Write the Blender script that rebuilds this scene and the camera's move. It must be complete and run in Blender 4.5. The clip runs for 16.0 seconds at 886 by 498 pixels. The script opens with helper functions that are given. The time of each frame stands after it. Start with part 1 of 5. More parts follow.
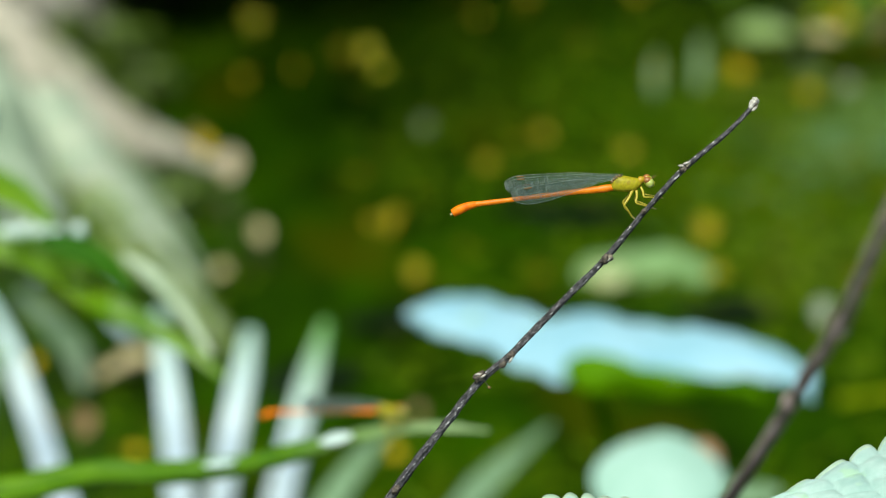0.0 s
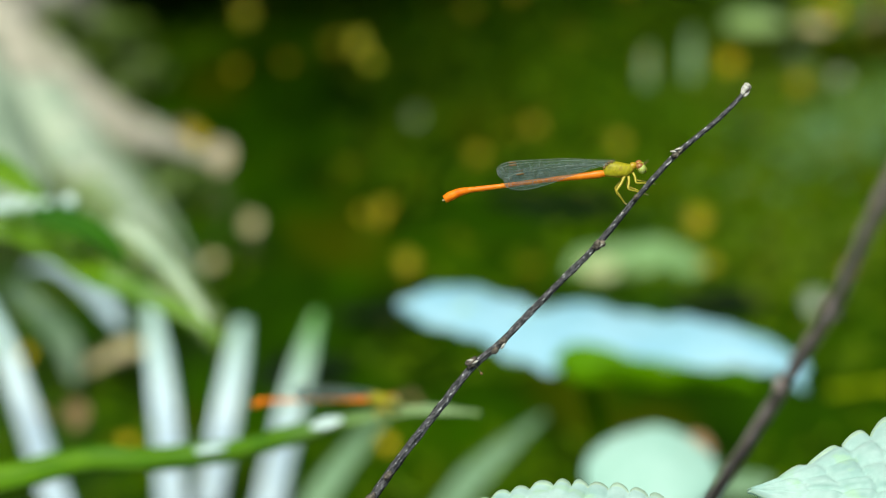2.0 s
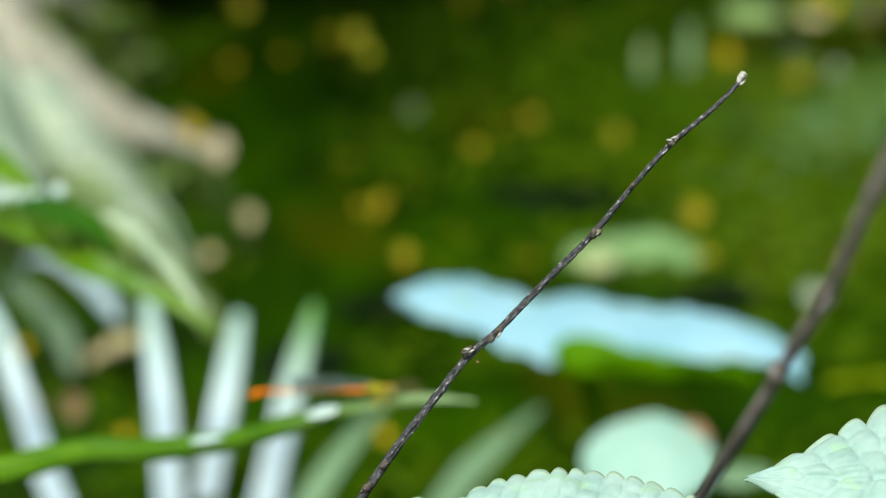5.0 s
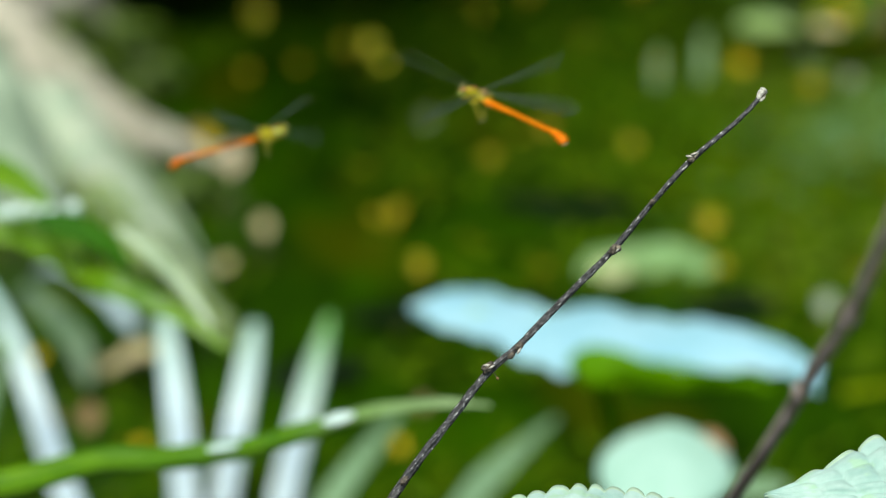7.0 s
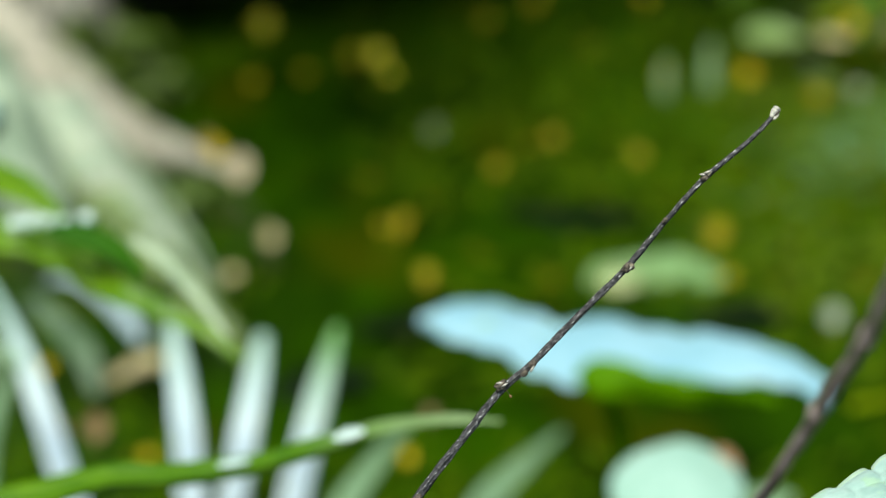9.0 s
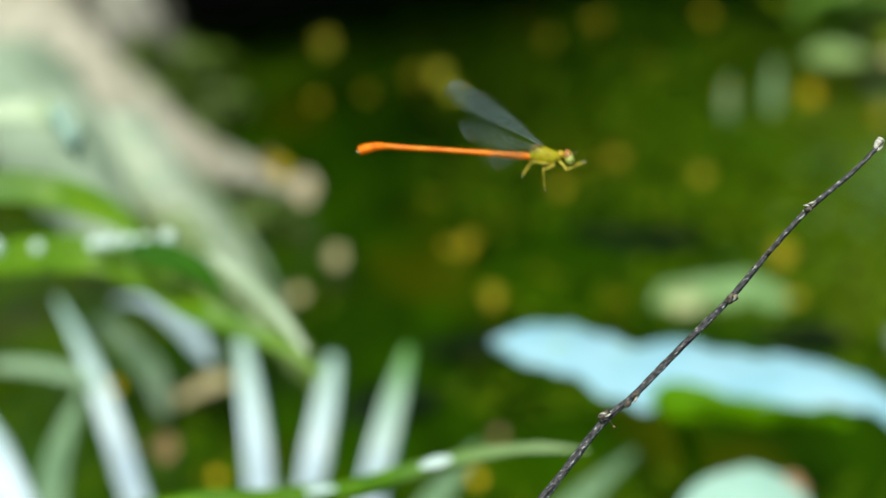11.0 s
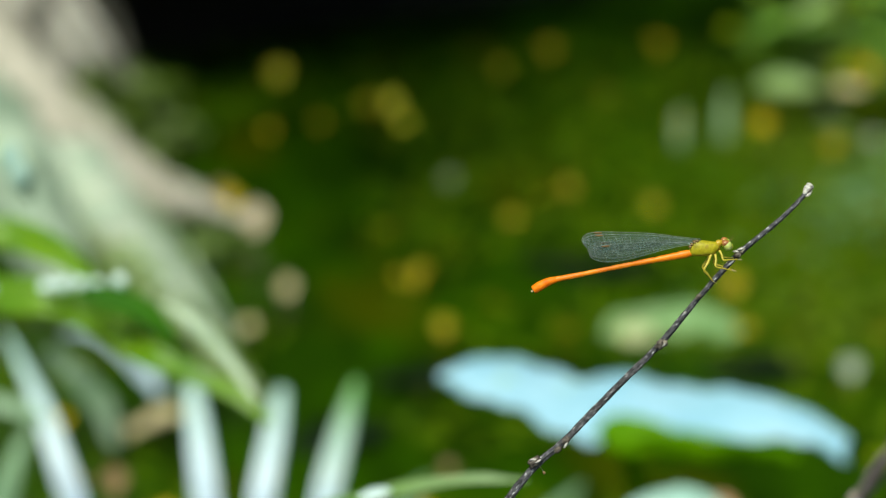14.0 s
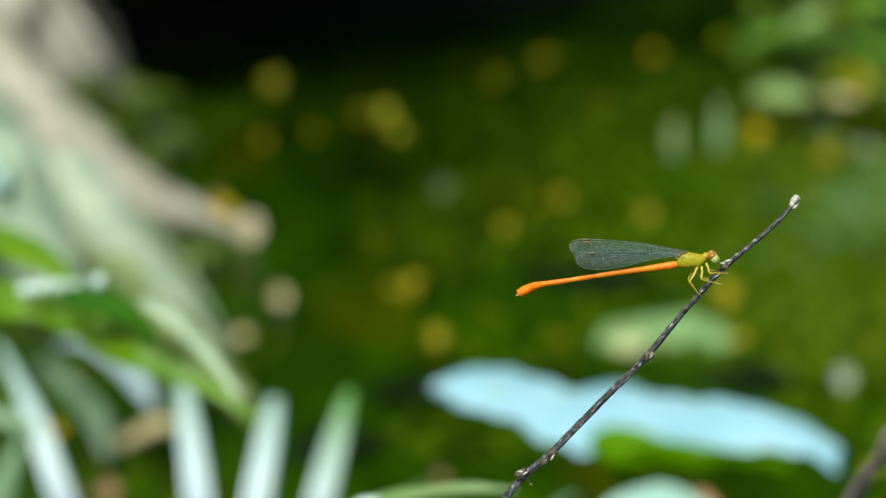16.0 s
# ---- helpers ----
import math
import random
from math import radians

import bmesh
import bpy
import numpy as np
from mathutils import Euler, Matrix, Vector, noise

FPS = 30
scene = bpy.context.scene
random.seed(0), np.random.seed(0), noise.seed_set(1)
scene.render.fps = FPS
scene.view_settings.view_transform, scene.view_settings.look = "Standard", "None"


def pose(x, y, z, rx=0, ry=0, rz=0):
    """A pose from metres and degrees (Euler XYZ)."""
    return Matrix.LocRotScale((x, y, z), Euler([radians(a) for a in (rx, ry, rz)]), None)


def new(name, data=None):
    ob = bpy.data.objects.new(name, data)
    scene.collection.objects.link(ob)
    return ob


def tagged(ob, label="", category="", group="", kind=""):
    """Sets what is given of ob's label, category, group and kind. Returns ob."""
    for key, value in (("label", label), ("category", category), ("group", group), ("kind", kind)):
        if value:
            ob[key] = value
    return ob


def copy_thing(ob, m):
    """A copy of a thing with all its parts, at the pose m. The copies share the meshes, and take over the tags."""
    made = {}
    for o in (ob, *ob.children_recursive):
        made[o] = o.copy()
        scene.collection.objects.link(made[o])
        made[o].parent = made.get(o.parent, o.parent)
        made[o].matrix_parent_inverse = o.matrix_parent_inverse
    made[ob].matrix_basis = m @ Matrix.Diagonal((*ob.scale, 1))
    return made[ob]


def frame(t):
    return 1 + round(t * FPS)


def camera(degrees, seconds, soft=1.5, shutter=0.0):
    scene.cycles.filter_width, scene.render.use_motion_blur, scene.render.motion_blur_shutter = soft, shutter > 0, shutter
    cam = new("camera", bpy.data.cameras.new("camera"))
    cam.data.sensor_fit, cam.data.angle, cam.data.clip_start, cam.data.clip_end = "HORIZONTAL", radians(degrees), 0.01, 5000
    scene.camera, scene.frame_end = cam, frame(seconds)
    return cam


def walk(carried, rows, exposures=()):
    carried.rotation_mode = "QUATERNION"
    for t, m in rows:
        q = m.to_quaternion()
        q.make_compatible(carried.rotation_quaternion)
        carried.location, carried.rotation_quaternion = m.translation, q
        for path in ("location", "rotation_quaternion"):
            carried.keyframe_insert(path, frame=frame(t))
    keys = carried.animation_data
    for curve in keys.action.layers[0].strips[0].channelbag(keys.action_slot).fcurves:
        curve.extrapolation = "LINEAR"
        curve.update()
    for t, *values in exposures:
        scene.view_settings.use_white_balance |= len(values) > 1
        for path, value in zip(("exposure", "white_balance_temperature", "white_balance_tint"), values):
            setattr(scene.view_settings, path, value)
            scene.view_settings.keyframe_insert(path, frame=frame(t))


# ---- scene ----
# ---- camera ----
cam = camera(12.0, 16.0, soft=1.2, shutter=0.65)
cam.data.dof.use_dof = True
cam.data.dof.focus_distance = 0.75
cam.data.dof.aperture_fstop = 19.0
walk(cam, [
    (0.0, pose(-0.0000, 0.0, 0.5000, 77.500, -0.000, 0.000)),
    (0.5, pose(-0.0000, 0.0, 0.5001, 77.507, -0.039, -0.020)),
    (1.0, pose(-0.0000, 0.0, 0.4996, 77.475, -0.059, -0.085)),
    (1.5, pose(-0.0000, 0.0, 0.4989, 77.470, -0.031, -0.124)),
    (2.0, pose(-0.0002, 0.0, 0.4984, 77.429, 0.010, -0.128)),
    (2.5, pose(-0.0005, 0.0, 0.4980, 77.417, 0.034, -0.136)),
    (3.0, pose(-0.0005, 0.0, 0.4970, 77.387, -0.005, -0.150)),
    (3.5, pose(-0.0002, 0.0, 0.4969, 77.357, 0.051, -0.161)),
    (4.0, pose(0.0002, 0.0, 0.4970, 77.349, 0.089, -0.207)),
    (6.5, pose(0.0000, 0.0, 0.4986, 77.395, 0.111, -0.047)),
    (7.0, pose(-0.0012, 0.0, 0.4992, 77.437, 0.105, -0.004)),
    (7.5, pose(-0.0015, 0.0, 0.4999, 77.473, 0.058, 0.019)),
    (8.0, pose(-0.0013, 0.0, 0.5006, 77.507, 0.046, 0.035)),
    (10.3, pose(-0.0083, 0.0, 0.5023, 77.585, 0.103, 0.324)),
    (10.5, pose(-0.0094, 0.0, 0.5027, 77.638, 0.090, 0.494)),
    (11.0, pose(-0.0129, 0.0, 0.5038, 77.749, 0.059, 0.719)),
    (11.5, pose(-0.0146, 0.0, 0.5045, 77.762, 0.026, 0.799)),
    (12.0, pose(-0.0142, 0.0, 0.5051, 77.803, 0.026, 0.676)),
    (12.5, pose(-0.0129, 0.0, 0.5067, 77.908, 0.036, 0.497)),
    (13.0, pose(-0.0101, 0.0, 0.5081, 77.982, 0.007, 0.360)),
    (13.5, pose(-0.0093, 0.0, 0.5084, 78.023, -0.031, 0.233)),
    (14.0, pose(-0.0074, 0.0, 0.5081, 78.057, 0.025, 0.182)),
    (14.5, pose(-0.0062, 0.0, 0.5080, 78.111, 0.030, 0.230)),
    (15.0, pose(-0.0065, 0.0, 0.5080, 78.154, -0.008, 0.234)),
    (15.5, pose(-0.0059, 0.0, 0.5082, 78.168, 0.006, 0.197)),
    (16.0, pose(-0.0056, 0.0, 0.5086, 78.184, 0.034, 0.138)),
], exposures=((0.0, 0.17, 6850, -6), (16.0, 0.17, 6850, -6)))

# ---- light ----
world = bpy.data.worlds.new("sky")
scene.world = world
world.use_nodes = True
sky = world.node_tree.nodes.new("ShaderNodeTexSky")
sky.sky_type = "NISHITA"
sky.sun_disc = False
sky.sun_elevation = radians(52)
sky.sun_rotation = radians(195)
world.node_tree.links.new(sky.outputs[0], world.node_tree.nodes["Background"].inputs[0])
world.node_tree.nodes["Background"].inputs[1].default_value = 0.105
lamp = bpy.data.lights.new("sun", "SUN")
lamp.energy = 3.6
lamp.angle = radians(25)
lamp.color = (1.0, 0.95, 0.86)
sun = new("sun", lamp)
sun.matrix_world = pose(0, -3, 5, 36, -14, 0)


# ---- materials ----
def surface(name, low, high, scale=40.0, rough=0.5, bump=0.2, fine=6.0, specular=0.5, stretch=(1, 1, 1), spots=None,
            coat=0.0, sheen=0.0, through_light=0.0, tip=None, span=0.14):
    """Two-scale noise between two colours, with relief; spots: (colour, scale, amount)."""
    m = bpy.data.materials.new(name)
    m.use_nodes = True
    n, l = m.node_tree.nodes, m.node_tree.links
    p = n["Principled BSDF"]
    co = n.new("ShaderNodeTexCoord")
    mp = n.new("ShaderNodeMapping")
    mp.inputs["Scale"].default_value = stretch
    l.new(co.outputs["Object"], mp.inputs["Vector"])
    big = n.new("ShaderNodeTexNoise")
    big.inputs["Scale"].default_value = scale
    big.inputs["Detail"].default_value = 4
    small = n.new("ShaderNodeTexNoise")
    small.inputs["Scale"].default_value = scale * fine
    small.inputs["Detail"].default_value = 5
    for node in (big, small):
        l.new(mp.outputs[0], node.inputs["Vector"])
    both = n.new("ShaderNodeMath")
    both.operation = "MULTIPLY_ADD"
    both.inputs[1].default_value = 0.35
    l.new(small.outputs[0], both.inputs[0])
    part_big = n.new("ShaderNodeMath")
    part_big.operation = "MULTIPLY"
    part_big.inputs[1].default_value = 0.65
    l.new(big.outputs[0], part_big.inputs[0])
    l.new(part_big.outputs[0], both.inputs[2])
    ramp = n.new("ShaderNodeValToRGB")
    ramp.color_ramp.elements[0].position = 0.5 - span
    ramp.color_ramp.elements[1].position = 0.5 + span
    ramp.color_ramp.elements[0].color = (*low, 1)
    ramp.color_ramp.elements[1].color = (*high, 1)
    l.new(both.outputs[0], ramp.inputs[0])
    colour = ramp.outputs[0]
    if spots:
        sp = n.new("ShaderNodeTexNoise")
        sp.inputs["Scale"].default_value = spots[1]
        sp.inputs["Detail"].default_value = 3
        l.new(mp.outputs[0], sp.inputs["Vector"])
        cut = n.new("ShaderNodeMapRange")
        cut.inputs["From Min"].default_value = spots[2]
        cut.inputs["From Max"].default_value = spots[2] + 0.1
        l.new(sp.outputs[0], cut.inputs[0])
        mix = n.new("ShaderNodeMix")
        mix.data_type = "RGBA"
        l.new(cut.outputs[0], mix.inputs["Factor"])
        l.new(colour, mix.inputs["A"])
        mix.inputs["B"].default_value = (*spots[0], 1)
        colour = mix.outputs["Result"]
    if tip:
        cut_up = n.new("ShaderNodeSeparateXYZ")
        l.new(co.outputs["Generated"], cut_up.inputs[0])
        rise = n.new("ShaderNodeMapRange")
        rise.inputs["From Min"].default_value = tip[1]
        rise.inputs["From Max"].default_value = tip[2]
        l.new(cut_up.outputs[tip[3] if len(tip) > 3 else "Z"], rise.inputs[0])
        blend = n.new("ShaderNodeMix")
        blend.data_type = "RGBA"
        l.new(rise.outputs[0], blend.inputs["Factor"])
        l.new(colour, blend.inputs["A"])
        blend.inputs["B"].default_value = (*tip[0], 1)
        colour = blend.outputs["Result"]
    l.new(colour, p.inputs["Base Color"])
    p.inputs["Roughness"].default_value = rough
    p.inputs["Specular IOR Level"].default_value = specular
    p.inputs["Coat Weight"].default_value = coat
    p.inputs["Coat Roughness"].default_value = 0.35
    p.inputs["Sheen Weight"].default_value = sheen
    if bump:
        b = n.new("ShaderNodeBump")
        b.inputs["Strength"].default_value = bump
        b.inputs["Distance"].default_value = 0.3 / scale
        l.new(both.outputs[0], b.inputs["Height"])
        l.new(b.outputs[0], p.inputs["Normal"])
    if through_light:
        tr = n.new("ShaderNodeBsdfTranslucent")
        l.new(colour, tr.inputs["Color"])
        mixs = n.new("ShaderNodeMixShader")
        mixs.inputs[0].default_value = through_light
        l.new(p.outputs[0], mixs.inputs[1])
        l.new(tr.outputs[0], mixs.inputs[2])
        l.new(mixs.outputs[0], n["Material Output"].inputs[0])
    return m


def membrane():
    m = bpy.data.materials.new("wing_membrane")
    m.use_nodes = True
    n, l = m.node_tree.nodes, m.node_tree.links
    n.remove(n["Principled BSDF"])
    clear = n.new("ShaderNodeBsdfTransparent")
    clear.inputs[0].default_value = (0.93, 0.95, 0.955, 1)
    gloss = n.new("ShaderNodeBsdfGlossy")
    gloss.inputs["Roughness"].default_value = 0.25
    gloss.inputs["Color"].default_value = (0.75, 0.85, 0.88, 1)
    dull = n.new("ShaderNodeBsdfDiffuse")
    dull.inputs["Color"].default_value = (0.43, 0.58, 0.56, 1)
    co = n.new("ShaderNodeTexCoord")
    cells = n.new("ShaderNodeTexVoronoi")
    cells.inputs["Scale"].default_value = 1100
    l.new(co.outputs["Object"], cells.inputs["Vector"])
    bump = n.new("ShaderNodeBump")
    bump.inputs["Strength"].default_value = 0.4
    bump.inputs["Distance"].default_value = 0.0004
    l.new(cells.outputs["Distance"], bump.inputs["Height"])
    l.new(bump.outputs[0], gloss.inputs["Normal"])
    a = n.new("ShaderNodeMixShader")
    a.inputs[0].default_value = 0.5
    l.new(gloss.outputs[0], a.inputs[1])
    l.new(dull.outputs[0], a.inputs[2])
    b = n.new("ShaderNodeMixShader")
    b.inputs[0].default_value = 0.06
    l.new(clear.outputs[0], b.inputs[1])
    l.new(a.outputs[0], b.inputs[2])
    l.new(b.outputs[0], n["Material Output"].inputs[0])
    return m


M_BARK = surface("twig_bark", (0.008, 0.008, 0.010), (0.125, 0.12, 0.135), 2600, 0.65, 1.0, 3.5, 0.4, stretch=(0.4, 1, 1), spots=((0.55, 0.55, 0.57), 2600, 0.62), span=0.11)
M_CRUST = surface("pale_bark_crust", (0.42, 0.39, 0.35), (0.85, 0.82, 0.77), 2400, 0.8, 0.6)
M_BARK2 = surface("brown_twig_bark", (0.24, 0.19, 0.18), (0.50, 0.41, 0.40), 300, 0.8, 0.6, 5, 0.3)
M_BROKEN = surface("broken_twig_wood", (0.25, 0.22, 0.2), (0.75, 0.72, 0.68), 1800, 0.8, 0.6)
M_BUD_PALE = surface("pale_bud", (0.2, 0.16, 0.12), (0.5, 0.44, 0.36), 1200, 0.8, 0.6)
M_BUD = surface("twig_bud", (0.012, 0.009, 0.008), (0.22, 0.18, 0.15), 2600, 0.8, 0.6)
M_ORANGE = surface("orange_abdomen", (0.82, 0.17, 0.004), (1.0, 0.29, 0.012), 260, 0.38, 0.1, 4, 0.4, stretch=(1, 3, 3))
M_TAIL = surface("red_orange_tail", (0.82, 0.14, 0.004), (0.98, 0.26, 0.010), 500, 0.5, 0.1, 4, 0.2)
M_THORAX = surface("olive_thorax", (0.25, 0.22, 0.010), (0.50, 0.43, 0.02), 420, 0.45, 0.25, 4, 0.3, spots=((0.30, 0.22, 0.015), 500, 0.58))
M_HEAD = surface("yellow_green_face", (0.4, 0.42, 0.02), (0.6, 0.58, 0.06), 800, 0.4, 0.15)
M_EYE = surface("brown_eye_cap", (0.22, 0.08, 0.02), (0.5, 0.2, 0.06), 900, 0.2, 0.05, 4, 0.7, coat=0.6)
M_EYE_LOW = surface("green_eye", (0.40, 0.48, 0.08), (0.58, 0.64, 0.18), 900, 0.12, 0.03, 4, 0.7, coat=0.9)
M_COLLAR = surface("yellow_brown_collar", (0.36, 0.22, 0.012), (0.55, 0.36, 0.02), 600, 0.45, 0.1)
M_JOINT = surface("brown_wing_joint", (0.12, 0.07, 0.02), (0.35, 0.24, 0.1), 1200, 0.5, 0.3)
M_LEG = surface("yellow_leg", (0.45, 0.36, 0.03), (0.62, 0.5, 0.07), 900, 0.4, 0.1)
M_FOOT = surface("pale_foot", (0.36, 0.30, 0.15), (0.5, 0.43, 0.24), 900, 0.5, 0.1)
M_VEIN = surface("wing_vein", (0.05, 0.065, 0.06), (0.30, 0.35, 0.33), 1500, 0.4, 0.0, specular=0.4)
M_STIGMA = surface("wing_stigma", (0.12, 0.06, 0.015), (0.24, 0.12, 0.03), 900, 0.5, 0.1)
M_WING = membrane()
M_NETTLE = surface("nettle_leaf", (0.36, 0.56, 0.53), (0.54, 0.72, 0.69), 90, 0.6, 0.15, 6, 0.3, sheen=0.2, through_light=0.12, spots=((0.45, 0.67, 0.52), 160, 0.58))
M_NETTLE_EDGE = surface("nettle_leaf_edge", (0.42, 0.59, 0.46), (0.56, 0.71, 0.57), 300, 0.6, 0.1, 4, 0.3)
M_STEM = surface("green_stem", (0.06, 0.12, 0.03), (0.12, 0.2, 0.05), 200, 0.5, 0.2)
# The broad blade's blue is the sky's reflection, put into the base colour
M_LEAF_SKY = surface("sky_sheen_leaf", (0.28, 0.54, 0.70), (0.38, 0.64, 0.81), 35, 0.42, 0.15, 5, 0.8, coat=0.3, spots=((0.40, 0.62, 0.5), 60, 0.63))
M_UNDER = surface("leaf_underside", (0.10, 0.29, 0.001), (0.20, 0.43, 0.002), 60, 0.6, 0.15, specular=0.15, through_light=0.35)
M_MINT = surface("mint_leaf", (0.32, 0.54, 0.47), (0.46, 0.68, 0.62), 60, 0.5, 0.2, spots=((0.5, 0.55, 0.3), 80, 0.66))
M_FADED = surface("faded_pad", (0.38, 0.43, 0.20), (0.56, 0.60, 0.34), 60, 0.5, 0.2)
M_PAD = surface("pale_green_pad", (0.13, 0.29, 0.09), (0.34, 0.48, 0.24), 40, 0.5, 0.2)
# Strap leaves with the sky's sheen painted into the blue-white base colour
M_STRAP_SHEEN = surface("strap_leaf", (0.60, 0.76, 1.0), (0.79, 0.90, 1.0), 40, 0.35, 0.2, 5, 0.8, stretch=(6, 6, 0.6), coat=0.7, tip=((0.34, 0.56, 0.46), 0.55, 1.05))
M_STRAP_SHEEN_TIP = surface("green_tipped_sheen_leaf", (0.60, 0.76, 1.0), (0.79, 0.90, 1.0), 40, 0.35, 0.2, 5, 0.8, stretch=(6, 6, 0.6), coat=0.7, tip=((0.10, 0.32, 0.04), 0.45, 0.95))
M_STRAP_GREY = surface("grey_strap_leaf", (0.27, 0.36, 0.42), (0.45, 0.56, 0.66), 40, 0.4, 0.2)
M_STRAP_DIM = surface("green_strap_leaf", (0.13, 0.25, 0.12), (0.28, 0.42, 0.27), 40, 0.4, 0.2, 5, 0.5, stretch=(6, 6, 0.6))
# Darker copy of the green strap leaf, with shade put into the colour
M_STRAP_SHADE = surface("shaded_strap_leaf", (0.07, 0.13, 0.07), (0.17, 0.25, 0.16), 40, 0.4, 0.2, 5, 0.5, stretch=(6, 6, 0.6))
M_GRASS = surface("grass_blade", (0.035, 0.14, 0.001), (0.17, 0.35, 0.005), 60, 0.5, 0.2, 4, 0.2, stretch=(0.5, 6, 6), through_light=0.25, tip=((0.32, 0.45, 0.22), 0.74, 0.95, "X"))
M_GRASS_SHADE = surface("grass_blade_shade", (0.025, 0.09, 0.001), (0.12, 0.24, 0.004), 60, 0.5, 0.2, 4, 0.2, stretch=(0.5, 6, 6))
M_SHEEN = surface("grass_highlight", (0.5, 0.68, 0.68), (0.7, 0.84, 0.84), 120, 0.3, 0.2, coat=0.5)
M_ARCH = surface("arching_leaf", (0.07, 0.22, 0.003), (0.22, 0.40, 0.008), 30, 0.4, 0.2, 5, 0.5, through_light=0.3)
# Arching leaf's shadow side, its shade put into a deep green
M_ARCH_SHADE = surface("arching_leaf_shade", (0.014, 0.075, 0.002), (0.04, 0.14, 0.004), 40, 0.6, 0.2, specular=0.1)
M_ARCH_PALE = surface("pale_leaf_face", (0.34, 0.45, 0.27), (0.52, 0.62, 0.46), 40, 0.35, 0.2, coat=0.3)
# Dew beads with their glints painted into a whitish base colour
M_DEW_GLINT_DIM = surface("dim_dew_glint", (0.3, 0.46, 0.4), (0.42, 0.58, 0.52), 200, 0.3, 0.1)
M_DEW_GLINT = surface("dew_glint", (0.7, 0.9, 0.9), (0.85, 0.97, 0.97), 300, 0.15, 0.05, coat=0.8)
M_ROOT = surface("pale_bark", (0.27, 0.25, 0.20), (0.67, 0.62, 0.54), 60, 0.8, 0.8, 3, 0.2, spots=((0.26, 0.31, 0.18), 30, 0.60), span=0.13)
M_ROOT_MOSS = surface("mossy_bark", (0.16, 0.26, 0.14), (0.38, 0.48, 0.32), 22, 0.8, 0.6, 6, 0.2, spots=((0.14, 0.24, 0.1), 14, 0.58))
M_ROOT_PALE = surface("pale_rootlet_bark", (0.33, 0.43, 0.32), (0.62, 0.72, 0.59), 50, 0.8, 0.7, 3, 0.2, spots=((0.58, 0.57, 0.46), 24, 0.56))
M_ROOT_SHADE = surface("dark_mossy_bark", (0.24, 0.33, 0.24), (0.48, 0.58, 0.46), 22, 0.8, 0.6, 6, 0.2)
M_TRUNK = surface("fluted_bark", (0.05, 0.048, 0.04), (0.58, 0.55, 0.49), 40, 0.85, 0.8, 4, 0.2, stretch=(1, 1, 0.15), span=0.10)
M_FURROW = surface("bark_furrow", (0.02, 0.018, 0.014), (0.15, 0.14, 0.115), 40, 0.9, 0.8, 4, 0.1, stretch=(1, 1, 0.15))
M_FERN = surface("fern_leaf", (0.065, 0.125, 0.012), (0.20, 0.30, 0.045), 40, 0.5, 0.1, specular=0.12, through_light=0.2)
M_FERN_PALE = surface("pale_fern_leaf", (0.20, 0.29, 0.09), (0.38, 0.47, 0.18), 40, 0.5, 0.1, specular=0.15, through_light=0.2)
M_SOIL = surface("wet_soil", (0.008, 0.006, 0.004), (0.03, 0.022, 0.014), 6, 0.8, 0.6, 8)
M_SHADE_CANOPY = surface("shade_canopy_leaf", (0.02, 0.045, 0.006), (0.05, 0.09, 0.012), 8, 0.5, 0.2)
M_WOODS = surface("unseen_woods", (0.006, 0.012, 0.003), (0.045, 0.075, 0.012), 1.6, 0.9, 0.8, 8)
M_WATER = surface("weedy_water", (0.003, 0.014, 0.0001), (0.031, 0.090, 0.0002), 7.0, 0.4, 0.05, 4, 0.08, stretch=(1, 0.3, 1), spots=((0.044, 0.060, 0.0003), 10, 0.57))
M_YELLOW = surface("yellow_dead_leaf", (0.74, 0.60, 0.02), (0.95, 0.84, 0.10), 90, 0.5, 0.3, specular=0.15)
M_OCHRE = surface("ochre_dead_leaf", (0.48, 0.33, 0.008), (0.68, 0.50, 0.02), 90, 0.5, 0.3, specular=0.15)
M_OLIVE = surface("olive_brown_dead_leaf", (0.23, 0.18, 0.005), (0.40, 0.31, 0.012), 90, 0.5, 0.3, specular=0.15)
M_GREY_DIM = surface("dull_grey_leaf", (0.09, 0.13, 0.06), (0.18, 0.23, 0.12), 90, 0.3, 0.3)
M_DARK_PATCH = surface("dark_pond_patch", (0.004, 0.010, 0.004), (0.014, 0.028, 0.012), 60, 0.35, 0.2, specular=0.2)
M_RUST = surface("rusty_leaf_edge", (0.40, 0.20, 0.10), (0.58, 0.34, 0.20), 90, 0.6, 0.3)
M_CREAM = surface("cream_dead_leaf", (0.42, 0.34, 0.18), (0.64, 0.55, 0.34), 90, 0.5, 0.3, specular=0.15)
M_BUFF = surface("buff_dead_leaf", (0.58, 0.46, 0.32), (0.80, 0.67, 0.50), 90, 0.5, 0.3, specular=0.15)
M_BROWN = surface("brown_dead_leaf", (0.16, 0.09, 0.04), (0.32, 0.2, 0.09), 90, 0.6, 0.3)
M_GREY = surface("silvery_dead_leaf", (0.2, 0.25, 0.17), (0.34, 0.4, 0.3), 90, 0.3, 0.3, coat=0.4)
M_BRIGHT = surface("bright_green_leaf", (0.10, 0.27, 0.02), (0.26, 0.44, 0.08), 40, 0.55, 0.2, specular=0.2, through_light=0.25)
M_PALE_GREEN = surface("pale_green_leaf", (0.22, 0.36, 0.11), (0.38, 0.51, 0.22), 40, 0.55, 0.2, specular=0.2, through_light=0.25)
